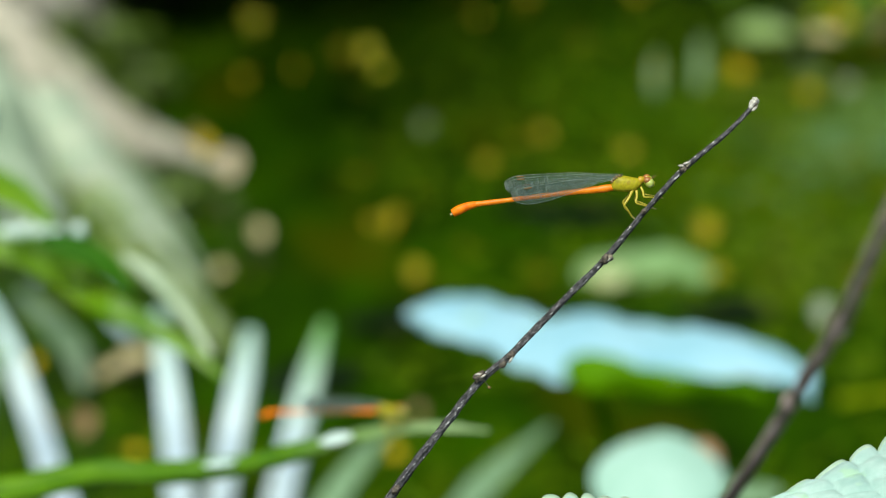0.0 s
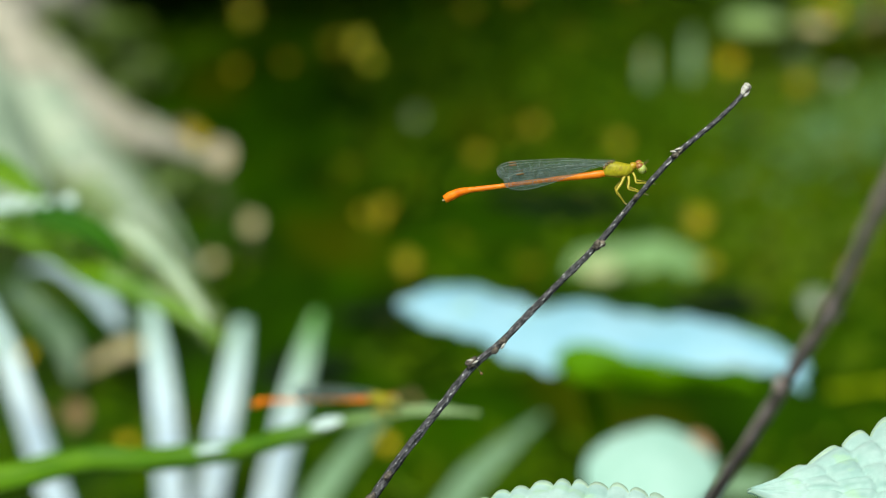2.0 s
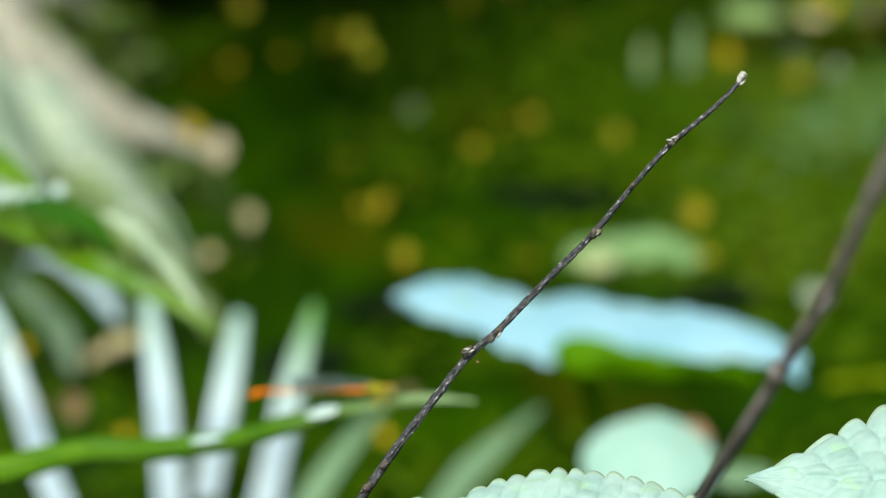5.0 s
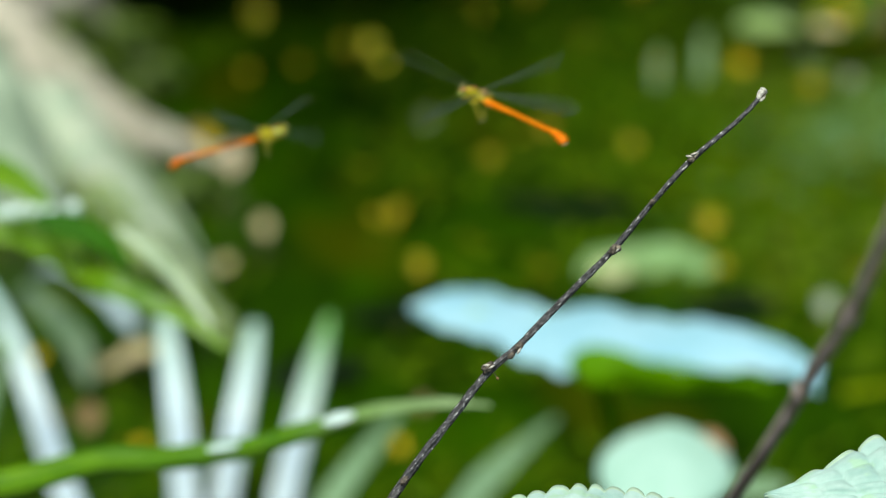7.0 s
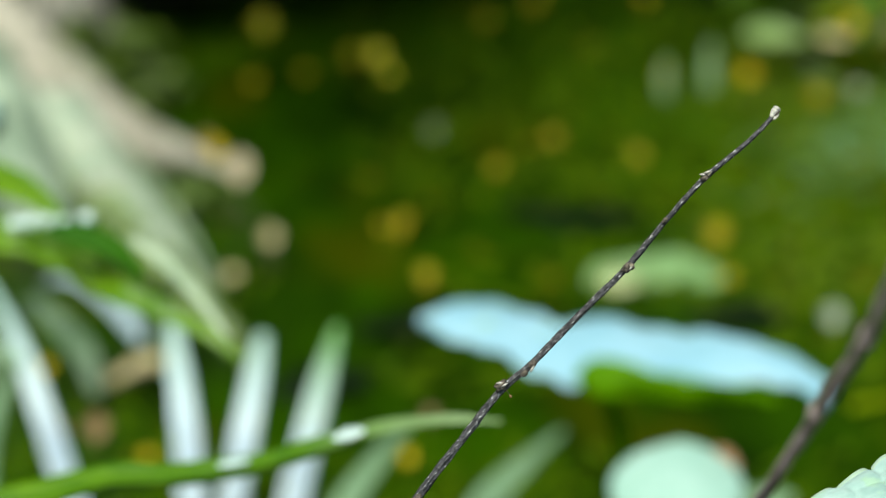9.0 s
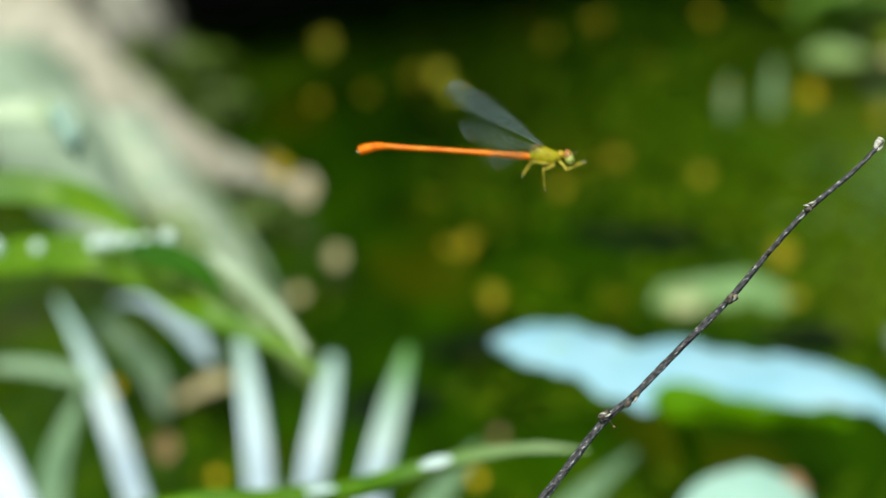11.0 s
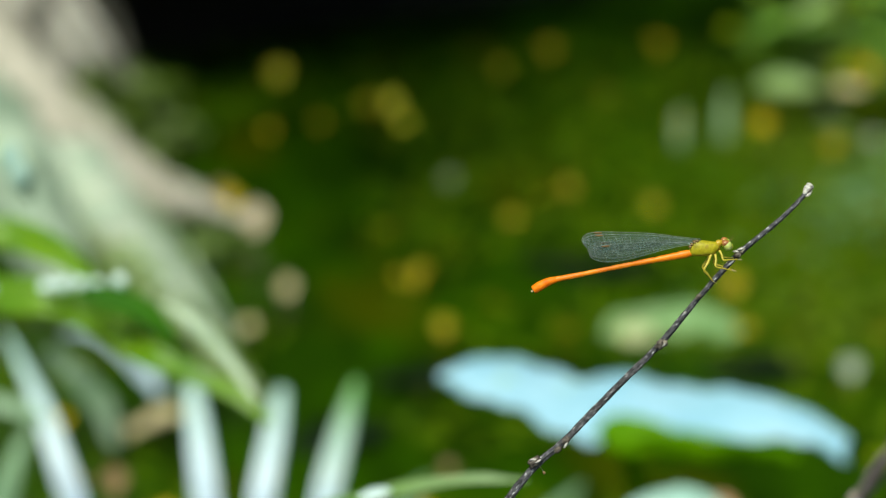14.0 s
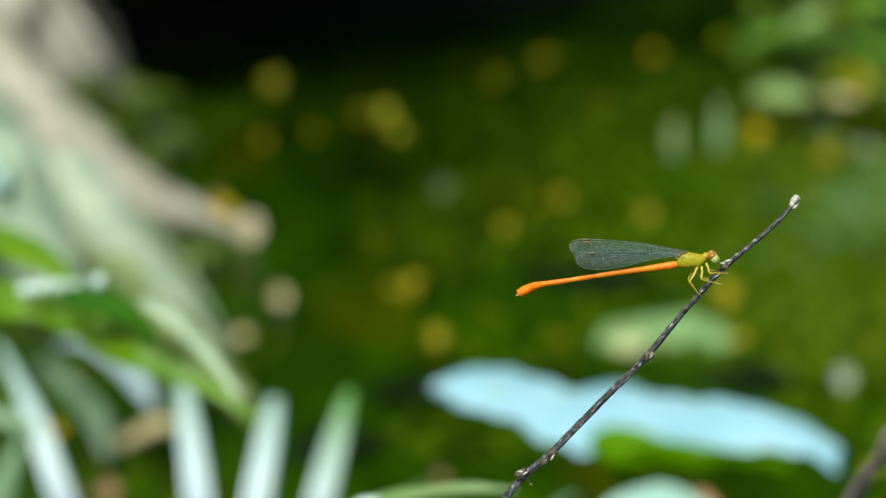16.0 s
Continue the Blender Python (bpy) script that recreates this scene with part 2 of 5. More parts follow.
M_LIME = surface("lime_leaf", (0.20, 0.30, 0.004), (0.38, 0.45, 0.01), 40, 0.55, 0.2, specular=0.15, through_light=0.25)


# ---- mesh helpers ----
def ease(x):
    x = min(max(x, 0.0), 1.0)
    return x * x * (3 - 2 * x)


def part(name, bm, material, parent=None, label=""):
    me = bpy.data.meshes.new(name)
    bmesh.ops.recalc_face_normals(bm, faces=bm.faces)
    bm.to_mesh(me)
    bm.free()
    for poly in me.polygons:
        poly.use_smooth = True
    me.materials.append(material)
    ob = new(name, me)
    ob.parent = parent
    if label:
        tagged(ob, label)
    return ob


def holder(name, at, label, category, group=""):
    ob = new(name)
    ob.empty_display_size = 0.01
    ob.matrix_world = at if isinstance(at, Matrix) else Matrix.Translation(at)
    return tagged(ob, label, category, group)


def smooth_path(points, values, n):
    """Catmull-Rom through the points, with a value carried along."""
    pts = [Vector(p) for p in points]
    out = []
    for k in range(n + 1):
        f = k / n * (len(pts) - 1)
        i = min(int(f), len(pts) - 2)
        u = f - i
        a, b, c, d = (pts[max(i - 1, 0)], pts[i], pts[i + 1], pts[min(i + 2, len(pts) - 1)])
        p = 0.5 * (2 * b + (c - a) * u + (2 * a - 5 * b + 4 * c - d) * u * u + (3 * b - a - 3 * c + d) * u ** 3)
        out.append((p, values[i] * (1 - u) + values[i + 1] * u))
    return out


def tube(points, radii, n=40, sides=10, rough=0.0, flutes=0, flute=0.0, grain=300.0, bm=None, flat=1.0):
    """A tapered, closed, slightly uneven tube along a smooth path."""
    bm = bm or bmesh.new()
    path = smooth_path(points, radii, n)
    rings = []
    side = None
    for k, (p, r) in enumerate(path):
        t = (path[min(k + 1, n)][0] - path[max(k - 1, 0)][0]).normalized()
        if side is None:
            side = t.cross(Vector((0.3, -0.9, 0.2))).normalized()
        side = (side - t * side.dot(t)).normalized()
        up = t.cross(side)
        ring = []
        for j in range(sides):
            a = 2 * math.pi * j / sides
            q = side * math.cos(a) + up * math.sin(a) * flat
            rr = r * (1 + rough * noise.noise((p + q * r) * grain) + flute * math.sin(flutes * a + k * 0.03))
            ring.append(bm.verts.new(p + q * rr))
        rings.append(ring)
    for a, b in zip(rings, rings[1:]):
        for j in range(sides):
            bm.faces.new((a[j], a[(j + 1) % sides], b[(j + 1) % sides], b[j]))
    bm.faces.new(rings[0][::-1])
    bm.faces.new(rings[-1])
    return bm


def ball(centre, size, rough=0.0, seg=14, bm=None, grain=900.0):
    bm = bm or bmesh.new()
    made = bmesh.ops.create_uvsphere(bm, u_segments=seg, v_segments=max(6, seg * 2 // 3), radius=1.0)["verts"]
    for v in made:
        k = 1 + rough * noise.noise(Vector(v.co) * 2.1 + Vector(centre) * grain)
        v.co = Vector(centre) + Vector((v.co.x * size[0], v.co.y * size[1], v.co.z * size[2])) * k
    return bm


def ribbon(points, widths, across, fold=0.25, thick=0.0006, n=40, wave=0.0):
    """A folded strap of a leaf with thickness along a smooth path."""
    bm = bmesh.new()
    path = smooth_path(points, widths, n)
    rows = []
    for k, (p, w) in enumerate(path):
        t = (path[min(k + 1, n)][0] - path[max(k - 1, 0)][0]).normalized()
        side = Vector(across)
        side = (side - t * side.dot(t)).normalized()
        up = t.cross(side)
        if up.z < 0:
            up = -up
        top, low = [], []
        for s in (-1, -0.6, -0.2, 0, 0.2, 0.6, 1):
            q = p + side * s * w / 2 + up * (abs(s) * fold * w / 2 + wave * math.sin(k * 0.7 + s * 2))
            top.append(bm.verts.new(q + up * thick * (1.2 - abs(s)) / 2))
            low.append(bm.verts.new(q - up * thick * (1.2 - abs(s)) / 2))
        rows.append(top + low[::-1])
    for a, b in zip(rows, rows[1:]):
        m = len(a)
        for j in range(m):
            bm.faces.new((a[j], a[(j + 1) % m], b[(j + 1) % m], b[j]))
    bm.faces.new(rows[0][::-1])
    bm.faces.new(rows[-1])
    return bm


def leaf_mesh(length, width, blunt=0.8, widest=0.4, pucker=0.0, droop=0.0, cup=0.0, wave=0.0, thick=0.0004,
              veins=8, nu=40, nv=8, seed=0.0):
    """A broad leaf: base at the origin, midrib along x, upper face towards z."""
    bm = bmesh.new()
    sheets = ([], [])
    for i in range(nu + 1):
        u = i / nu
        x = u / widest if u < widest else 1 - (u - widest) / (1 - widest)
        half = width / 2 * max(math.sin(max(x, 0) * math.pi / 2), 0) ** blunt + 0.0002
        for sheet, off in zip(sheets, (thick / 2, -thick / 2)):
            row = []
            for j in range(-nv, nv + 1):
                s = j / nv
                y = s * half
                px = u * length
                ph = (u * veins - abs(s) * 0.9) % 1.0
                groove = -math.exp(-((ph - 0.5) / 0.13) ** 2) * (1 - abs(s) ** 4) - 1.4 * math.exp(-(s / 0.07) ** 2)
                cell = abs(math.sin(u * veins * 2.1 * math.pi + s * 3)) * abs(math.cos(s * 3.2 * math.pi))
                z = pucker * (groove + 0.8 * cell) + cup * (s * s) * half - droop * length * u * u
                z += wave * math.sin(u * 9 + seed + s * 2.0) * abs(s) + 0.25 * wave * math.sin(u * 23 + seed * 3) * s
                row.append(bm.verts.new((px, y, z + off)))
            sheet.append(row)
    for sheet, flip in zip(sheets, (False, True)):
        for a, b in zip(sheet, sheet[1:]):
            for j in range(2 * nv):
                f = (a[j], b[j], b[j + 1], a[j + 1])
                bm.faces.new(f[::-1] if flip else f)
    top, low = sheets
    loop_t = top[0] + [r[-1] for r in top[1:]] + top[-1][-2::-1] + [r[0] for r in top[-2:0:-1]]
    loop_l = low[0] + [r[-1] for r in low[1:]] + low[-1][-2::-1] + [r[0] for r in low[-2:0:-1]]
    for k in range(len(loop_t)):
        j = (k + 1) % len(loop_t)
        bm.faces.new((loop_t[k], loop_t[j], loop_l[j], loop_l[k]))
    return bm


# ---- setting ----
BANK = Vector((-0.245, 2.994, 0))
BANK_ALONG = Vector((0.77, 0.64, 0)).normalized()
BANK_OUT = Vector((-BANK_ALONG.y, BANK_ALONG.x, 0))


def ground_height(x, y):
    far = (Vector((x, y, 0)) - BANK).dot(BANK_OUT)
    near = 1.18 - y + 0.05 * math.sin(x * 9) + 0.3 * noise.noise(Vector((x * 0.9, 3, 0))) * ease(abs(x) / 0.8)
    along = (Vector((x, y, 0)) - BANK).dot(BANK_ALONG)
    far -= 0.22 * ease((along - 0.1) / 0.5)
    z = -0.16 + 0.24 * ease(near / 0.35) + 0.5 * ease(far / 0.16) + 1.2 * ease((far - 0.2) / 3.0)
    z += 0.4 * ease((abs(x) - 2.0 + 0.35 * noise.noise(Vector((x, y * 1.1, 7)))) / 0.8)
    return z + 0.02 * noise.noise(Vector((x * 4, y * 4, 0)))


def spread(k, n, reach):
    f = 2 * k / n - 1
    return reach * math.sinh(4.6 * f) / math.sinh(4.6)


def build_setting():
    bm = bmesh.new()
    n = 150
    rows = []
    for i in range(n + 1):
        rows.append([])
        for j in range(n + 1):
            x, y = spread(i, n, 400), 2.2 + spread(j, n, 400)
            rows[-1].append(bm.verts.new((x, y, ground_height(x, y))))
    for a, b in zip(rows, rows[1:]):
        for j in range(n):
            bm.faces.new((a[j], b[j], b[j + 1], a[j + 1]))
    tagged(part("ground", bm, M_SOIL), "dark wet soil round the pond", "ground", kind="structure")
    bm = bmesh.new()
    n = 60
    rows = [[bm.verts.new((-2.9 + 5.8 * i / n, 0.75 + 4.5 * j / n, 0.0006 * noise.noise(Vector((i * 0.7, j * 0.7, 0)))))
             for j in range(n + 1)] for i in range(n + 1)]
    for a, b in zip(rows, rows[1:]):
        for j in range(n):
            bm.faces.new((a[j], b[j], b[j + 1], a[j + 1]))
    tagged(part("water", bm, M_WATER), "dark green weedy pond water, nearly still", "water", kind="structure")
    # overhang of the far bank above the view, added to block the sun
    bm = bmesh.new()
    rows = []
    for i in range(61):
        s = -2.4 + 5.0 * i / 60
        row = []
        for k, (out, z) in enumerate(((0.4, 0.09), (0.05, 0.075), (-0.10, 0.09), (-0.13, 0.14), (-0.08, 0.24), (0.1, 0.36), (0.4, 0.40))):
            p = BANK + BANK_ALONG * s + BANK_OUT * (out + 0.22 * ease((s - 0.1) / 0.5) + 0.05 * noise.noise(Vector((s * 5, k, 1))))
            row.append(bm.verts.new((p.x, p.y, z + 0.025 * noise.noise(Vector((s * 7, k * 2, 4))))))
        rows.append(row)
    for a, b in zip(rows, rows[1:]):
        m = len(a)
        for j in range(m):
            bm.faces.new((a[j], a[(j + 1) % m], b[(j + 1) % m], b[j]))
    bm.faces.new(rows[0][::-1])
    bm.faces.new(rows[-1])
    tagged(part("bank", bm, M_SOIL), "earth overhang added above the far bank to shade it", "bank", kind="structure")
    # unseen leaf canopy, added to shade the far bank and the water
    rnd = random.Random(21)
    bm = bmesh.new()
    for k in range(150):
        c = BANK + BANK_ALONG * rnd.uniform(0.05, 0.25) + BANK_OUT * rnd.uniform(-0.40, 0.5)
        c.z = 0.42 + 0.3 * rnd.random() + 0.06 * noise.noise(c * 4)
        a, s = rnd.uniform(0, 6.3), rnd.uniform(0.04, 0.08)
        ax = Vector((math.cos(a), math.sin(a), rnd.uniform(-0.5, 0.2))) * s
        ay = Vector((-math.sin(a), math.cos(a), rnd.uniform(-0.3, 0.3))) * s * 0.45
        q = [bm.verts.new(c + d) for d in (-ax, -ax * 0.1 + ay, ax, -ax * 0.1 - ay)]
        mid = bm.verts.new(c - Vector((0, 0, 0.006)))
        for j in range(4):
            bm.faces.new((q[j], q[(j + 1) % 4], mid))
    for k in range(300):
        c = Vector((-0.27 + 0.22 * rnd.random() ** 1.5, 2.78 - abs(rnd.gauss(0, 0.17)), 0.45 + 0.15 * rnd.random()))
        a, s = rnd.uniform(0, 6.3), rnd.uniform(0.025, 0.05)
        ax = Vector((math.cos(a), math.sin(a), rnd.uniform(-0.5, 0.2))) * s
        ay = Vector((-math.sin(a), math.cos(a), rnd.uniform(-0.3, 0.3))) * s * 0.45
        q = [bm.verts.new(c + d) for d in (-ax, -ax * 0.1 + ay, ax, -ax * 0.1 - ay)]
        mid = bm.verts.new(c - Vector((0, 0, 0.006)))
        for j in range(4):
            bm.faces.new((q[j], q[(j + 1) % 4], mid))
    for k in range(60):
        c = Vector((rnd.uniform(-0.27, -0.09), rnd.uniform(1.98, 2.42), 0.45 + 0.12 * rnd.random()))
        a, s = rnd.uniform(0, 6.3), rnd.uniform(0.025, 0.042)
        ax = Vector((math.cos(a), math.sin(a), rnd.uniform(-0.5, 0.2))) * s
        ay = Vector((-math.sin(a), math.cos(a), rnd.uniform(-0.3, 0.3))) * s * 0.45
        q = [bm.verts.new(c + d) for d in (-ax, -ax * 0.1 + ay, ax, -ax * 0.1 - ay)]
        mid = bm.verts.new(c - Vector((0, 0, 0.006)))
        for j in range(4):
            bm.faces.new((q[j], q[(j + 1) % 4], mid))
    tagged(part("shade_canopy", bm, M_SHADE_CANOPY), "unseen leaf canopy added to shade the far bank and water", "foliage", kind="stuff")
    # unseen dark woods, added to close the far side and darken reflections
    bm = bmesh.new()
    rows = []
    for i in range(90):
        a = radians(-10 + 200 * i / 89)
        row = []
        for j in range(30):
            r = 4.2 + 1.2 * noise.noise(Vector((i * 0.35, j * 0.5, 0))) + 0.6 * noise.noise(Vector((i * 1.3, j * 1.4, 5)))
            r = r - 0.02 * j
            row.append(bm.verts.new((math.cos(a) * r * 1.1, 1.6 + math.sin(a) * r, -0.1 + 6.2 * j / 29 + 0.4 * noise.noise(Vector((i * 0.8, j, 9))))))
        rows.append(row)
    for a, b in zip(rows, rows[1:]):
        for j in range(29):
            bm.faces.new((a[j], a[j + 1], b[j + 1], b[j]))
    tagged(part("backdrop", bm, M_WOODS), "unseen dark green woods added beyond the pond", "backdrop", kind="structure")


# ---- the tree on the far bank ----
def build_tree():
    tree = holder("tree", (-0.2698, 2.7521, 0.0), "pale fluted tree trunk with mossy roots reaching the water", "tree")
    inv = tree.matrix_world.inverted()

    def loc(*points):
        return [inv @ Vector(p) for p in points]
    part("trunk", tube(loc((-0.2660, 2.7700, -0.1800), (-0.2619, 2.7700, 0.0377), (-0.2606, 2.7700, 0.0540), (-0.2830, 2.7720, 0.0798), (-0.3100, 2.7850, 0.1146), (-0.3440, 2.8200, 0.1776), (-0.3900, 2.9000, 0.3831), (-0.4200, 3.0000, 0.8682)), [0.024, 0.026, 0.036, 0.044, 0.045, 0.046, 0.049, 0.047], 70, 54, 0.12, 11, 0.10, 30), M_FURROW, tree, "dark furrowed bark")
    rnd = random.Random(8)
    for k in range(9):
        x = -0.3100 + 0.0118 * k
        foot = 0.0480 + 0.012 * rnd.random() - 0.010 * (k > 6)
        w = 0.0066 - 0.0006 * (k > 6) + 0.0016 * rnd.random()
        part("bark_flute", tube(loc((x - 0.002 * rnd.random(), 2.708, foot), (x - 0.0230, 2.712, foot + 0.032), (x - 0.0540, 2.742, foot + 0.079), (x - 0.096, 2.80, foot + 0.180), (x - 0.140, 2.92, foot + 0.45)), [0.0035, w * 0.95, w * 0.85, w * 0.8, w * 0.7], 40, 12, 0.3, 3, 0.06, 45), M_TRUNK, tree, "grey-tan rounded ridge of bark")
    part("root", tube(loc((-0.3597, 2.7000, 0.0815), (-0.3061, 2.6400, 0.0546), (-0.2588, 2.5900, 0.0291), (-0.2209, 2.5547, 0.0132), (-0.1835, 2.5167, 0.0086), (-0.1509, 2.4868, 0.0054), (-0.1277, 2.4634, 0.0025)), [0.0548, 0.0437, 0.0353, 0.0255, 0.0140, 0.0055, 0.0015], 70, 28, 0.22, 5, 0.05, 34), M_ROOT, tree, "cream bark")
    part("root", tube(loc((-0.2435, 2.5000, 0.0212), (-0.2206, 2.4500, 0.0138), (-0.2016, 2.4003, 0.0086), (-0.1750, 2.3039, 0.0077), (-0.1475, 2.1957, 0.0061), (-0.1258, 2.1040, 0.0042), (-0.1080, 2.0380, 0.0015)), [0.0290, 0.0221, 0.0175, 0.0130, 0.0080, 0.0042, 0.0016], 70, 26, 0.22, 4, 0.05, 34), M_ROOT_PALE, tree, "pale mint-green mossy bark")
    for side, w in ((-0.010, 0.0036), (0.003, 0.0036), (0.013, 0.0030)):
        run = [(-0.2300 + side * 0.8, 2.5350, 0.0220), (-0.2050 + side, 2.4450, 0.0170), (-0.1780 + side, 2.3450, 0.0120), (-0.1500 + side * 0.8, 2.2300, 0.0095), (-0.1290 + side * 0.6, 2.1350, 0.0060)]
        part("rootlet", tube(loc(*run), [w * 0.6, w, w * 1.1, w * 0.8, w * 0.3], 40, 10, 0.3, 3, 0.06, 40), M_ROOT_PALE if side < 0 else M_ROOT_MOSS, tree, "thin mossy rootlet")
    part("root", tube(loc((-0.3170, 2.5500, 0.0487), (-0.2800, 2.4700, 0.0300), (-0.2530, 2.3900, 0.0180), (-0.2300, 2.3100, 0.0090), (-0.2150, 2.2500, -0.0020)), [0.0416, 0.0320, 0.0240, 0.0150, 0.0040], 50, 20, 0.25, 4, 0.06, 30), M_ROOT_SHADE, tree, "dark green mossy bark")
    return tree


# ---- fern and small plants ----
def leafy_plant(name, base, label, material, count, reach, size, lean, seed, category="plant", second=None):
    """A low tuft: stems with small pointed leaves."""
    rnd = random.Random(seed)
    plant = holder(name, base, label, category)
    for k in range(count):
        a = rnd.uniform(0, 2 * math.pi)
        e = rnd.uniform(0.15, 1.0)
        tip = Vector((math.cos(a) * reach * (1 - e * 0.5) + lean[0], math.sin(a) * reach * 0.6 * (1 - e * 0.5) + lean[1], reach * e + lean[2]))
        stem = part("stem", tube([(0, 0, -0.02), tip * 0.5 + Vector((0, 0, reach * 0.15)), tip], [0.0014, 0.001, 0.0006], 8, 5), M_STEM, plant)
        for q in range(5):
            f = 0.35 + 0.16 * q
            p = tip * f + Vector((0, 0, reach * 0.15 * (1 - (2 * f - 1) ** 2)))
            s = size * rnd.uniform(0.7, 1.2)
            lf = part("leaf", leaf_mesh(s, s * 0.42, 0.8, 0.4, nu=8, nv=2, droop=0.3, cup=0.3), second if second and (q + k) % 3 == 0 else material, stem)
            lf.matrix_basis = pose(*p, rnd.uniform(-30, 30), rnd.uniform(-35, 15), math.degrees(a) + (75 if q % 2 else -75) * rnd.uniform(0.5, 1.1))
    return plant


def build_bank_plants():
    leafy_plant("fern", (-0.2520, 2.7000, 0.0260), "grey-green fern tuft between the roots", M_FERN, 14, 0.030, 0.028, (0.004, 0.012, 0.0), 3, "fern", M_FERN_PALE)
    leafy_plant("fern", (-0.2290, 2.6900, 0.0160), "dull green fern tuft beside the trunk", M_FERN, 16, 0.032, 0.028, (0.008, 0.012, 0.002), 4, "fern", M_FERN_PALE)
    leafy_plant("fern", (-0.2060, 2.6600, 0.0060), "low green fern tuft behind the cream root", M_FERN, 10, 0.024, 0.022, (0.006, 0.010, 0.0), 24, "fern", M_FERN_PALE)
    leafy_plant("fern", (-0.1449, 2.3292, 0.0101), "green fern tuft on the mossy root", M_FERN, 6, 0.018, 0.016, (0, 0, 0), 14, "fern", M_FERN_PALE)
    leafy_plant("waterside_plant", (0.2234, 2.7880, 0.0469), "yellow-green leafy plant at the water's edge", M_BRIGHT, 10, 0.05, 0.034, (0, -0.01, 0), 15, "plant", M_LIME)
    leafy_plant("waterside_plant", (0.2621, 2.8189, 0.0476), "yellow-green leafy plant at the water's edge", M_PALE_GREEN, 9, 0.05, 0.034, (0, -0.01, 0), 16, "plant", M_LIME)
    leafy_plant("waterside_plant", (0.2888, 2.8181, 0.0439), "bright green leafy plant at the water's edge", M_BRIGHT, 9, 0.05, 0.035, (0, 0, 0), 5)
    leafy_plant("waterside_plant", (0.3367, 2.8709, 0.0511), "bright green leafy plant at the water's edge", M_BRIGHT, 9, 0.06, 0.04, (0, 0, 0), 6)
    for k, (x, y, w, h, m) in enumerate(((-0.0, 0, 0.007, 0.024, M_SHOOT), (0.030, 0.01, 0.008, 0.034, M_SHOOT))):
        p = Vector((0.1401, 2.7368, 0.0005)) + Vector((x, y, 0))
        shoot = holder("reed_shoot", (p.x, p.y, 0.0), "pale silvery reed shoot standing in the water", "reed", "reed shoots")
        part("blade", ribbon([(0, 0, -0.02), (0, 0, h * 0.5), (0.001, 0, h)], [w, w, w * 0.3], (1, 0, 0), 0.2, n=12), m, shoot)
    for base, m, size, turn, tilt, label in (
            ((0.1877, 2.7049, 0.0418), M_PALE_GREEN, 0.042, (35, -4, -8), 0, "pale green leaf at the water's edge"),
            ((0.2201, 2.8206, 0.0551), M_BRIGHT, 0.045, (35, 5, 5), 0, "pale green leaf at the water's edge"),
            ((0.2321, 2.6453, 0.0501), M_CREAM, 0.022, (35, 0, 10), 0, "pinkish dead leaf at the water's edge"),
            ((0.2621, 2.8189, 0.0476), M_BRIGHT, 0.045, (40, -10, 10), 0, "bright green leaf at the water's edge"),
            ((0.2473, 2.8734, 0.0625), M_BRIGHT, 0.04, (45, -15, -10), 0, "bright green leaf at the water's edge"),
            ((0.3118, 2.8214, 0.0588), M_BRIGHT, 0.05, (40, 10, 160), 0, "bright green leaf at the water's edge"),
            ((0.2861, 2.7112, 0.0239), M_LIME, 0.05, (35, -5, 150), 0, "lime green leaf at the water's edge"),
            ((0.2319, 2.6785, 0.0149), M_FERN, 0.03, (30, 0, 30), 0, "dull green leaf on the water"),
            ((0.2819, 2.7670, 0.0446), M_LIME, 0.05, (30, -20, 40), 0, "lime green leaf at the water's edge")):
        lf = part("leaf", leaf_mesh(size, size * 0.45, 0.8, 0.4, droop=0.15, cup=0.2, nu=16, nv=4), m)
        lf.matrix_world = Matrix.Translation(base) @ pose(0, 0, 0.004, *turn)
        tagged(lf, label, "leaf")


# ---- leaves on the water ----
def curled_leaf(spot, size, material, label, tilt, turn, curl=0.5):
    lf = part("floating_leaf", leaf_mesh(size * 0.86, size * 0.72, 0.6, 0.5, droop=-curl * 0.5, cup=curl, wave=size * 0.03, nu=12, nv=4, thick=0.0005), material)
    lf.matrix_world = Matrix.Translation(spot) @ pose(0, 0, 0.001, 0, 0, turn) @ pose(0, 0, 0, 0, -tilt, 0) @ pose(-size * 0.15, 0, 0)
    return tagged(lf, label, "leaf", "leaves on the pond")


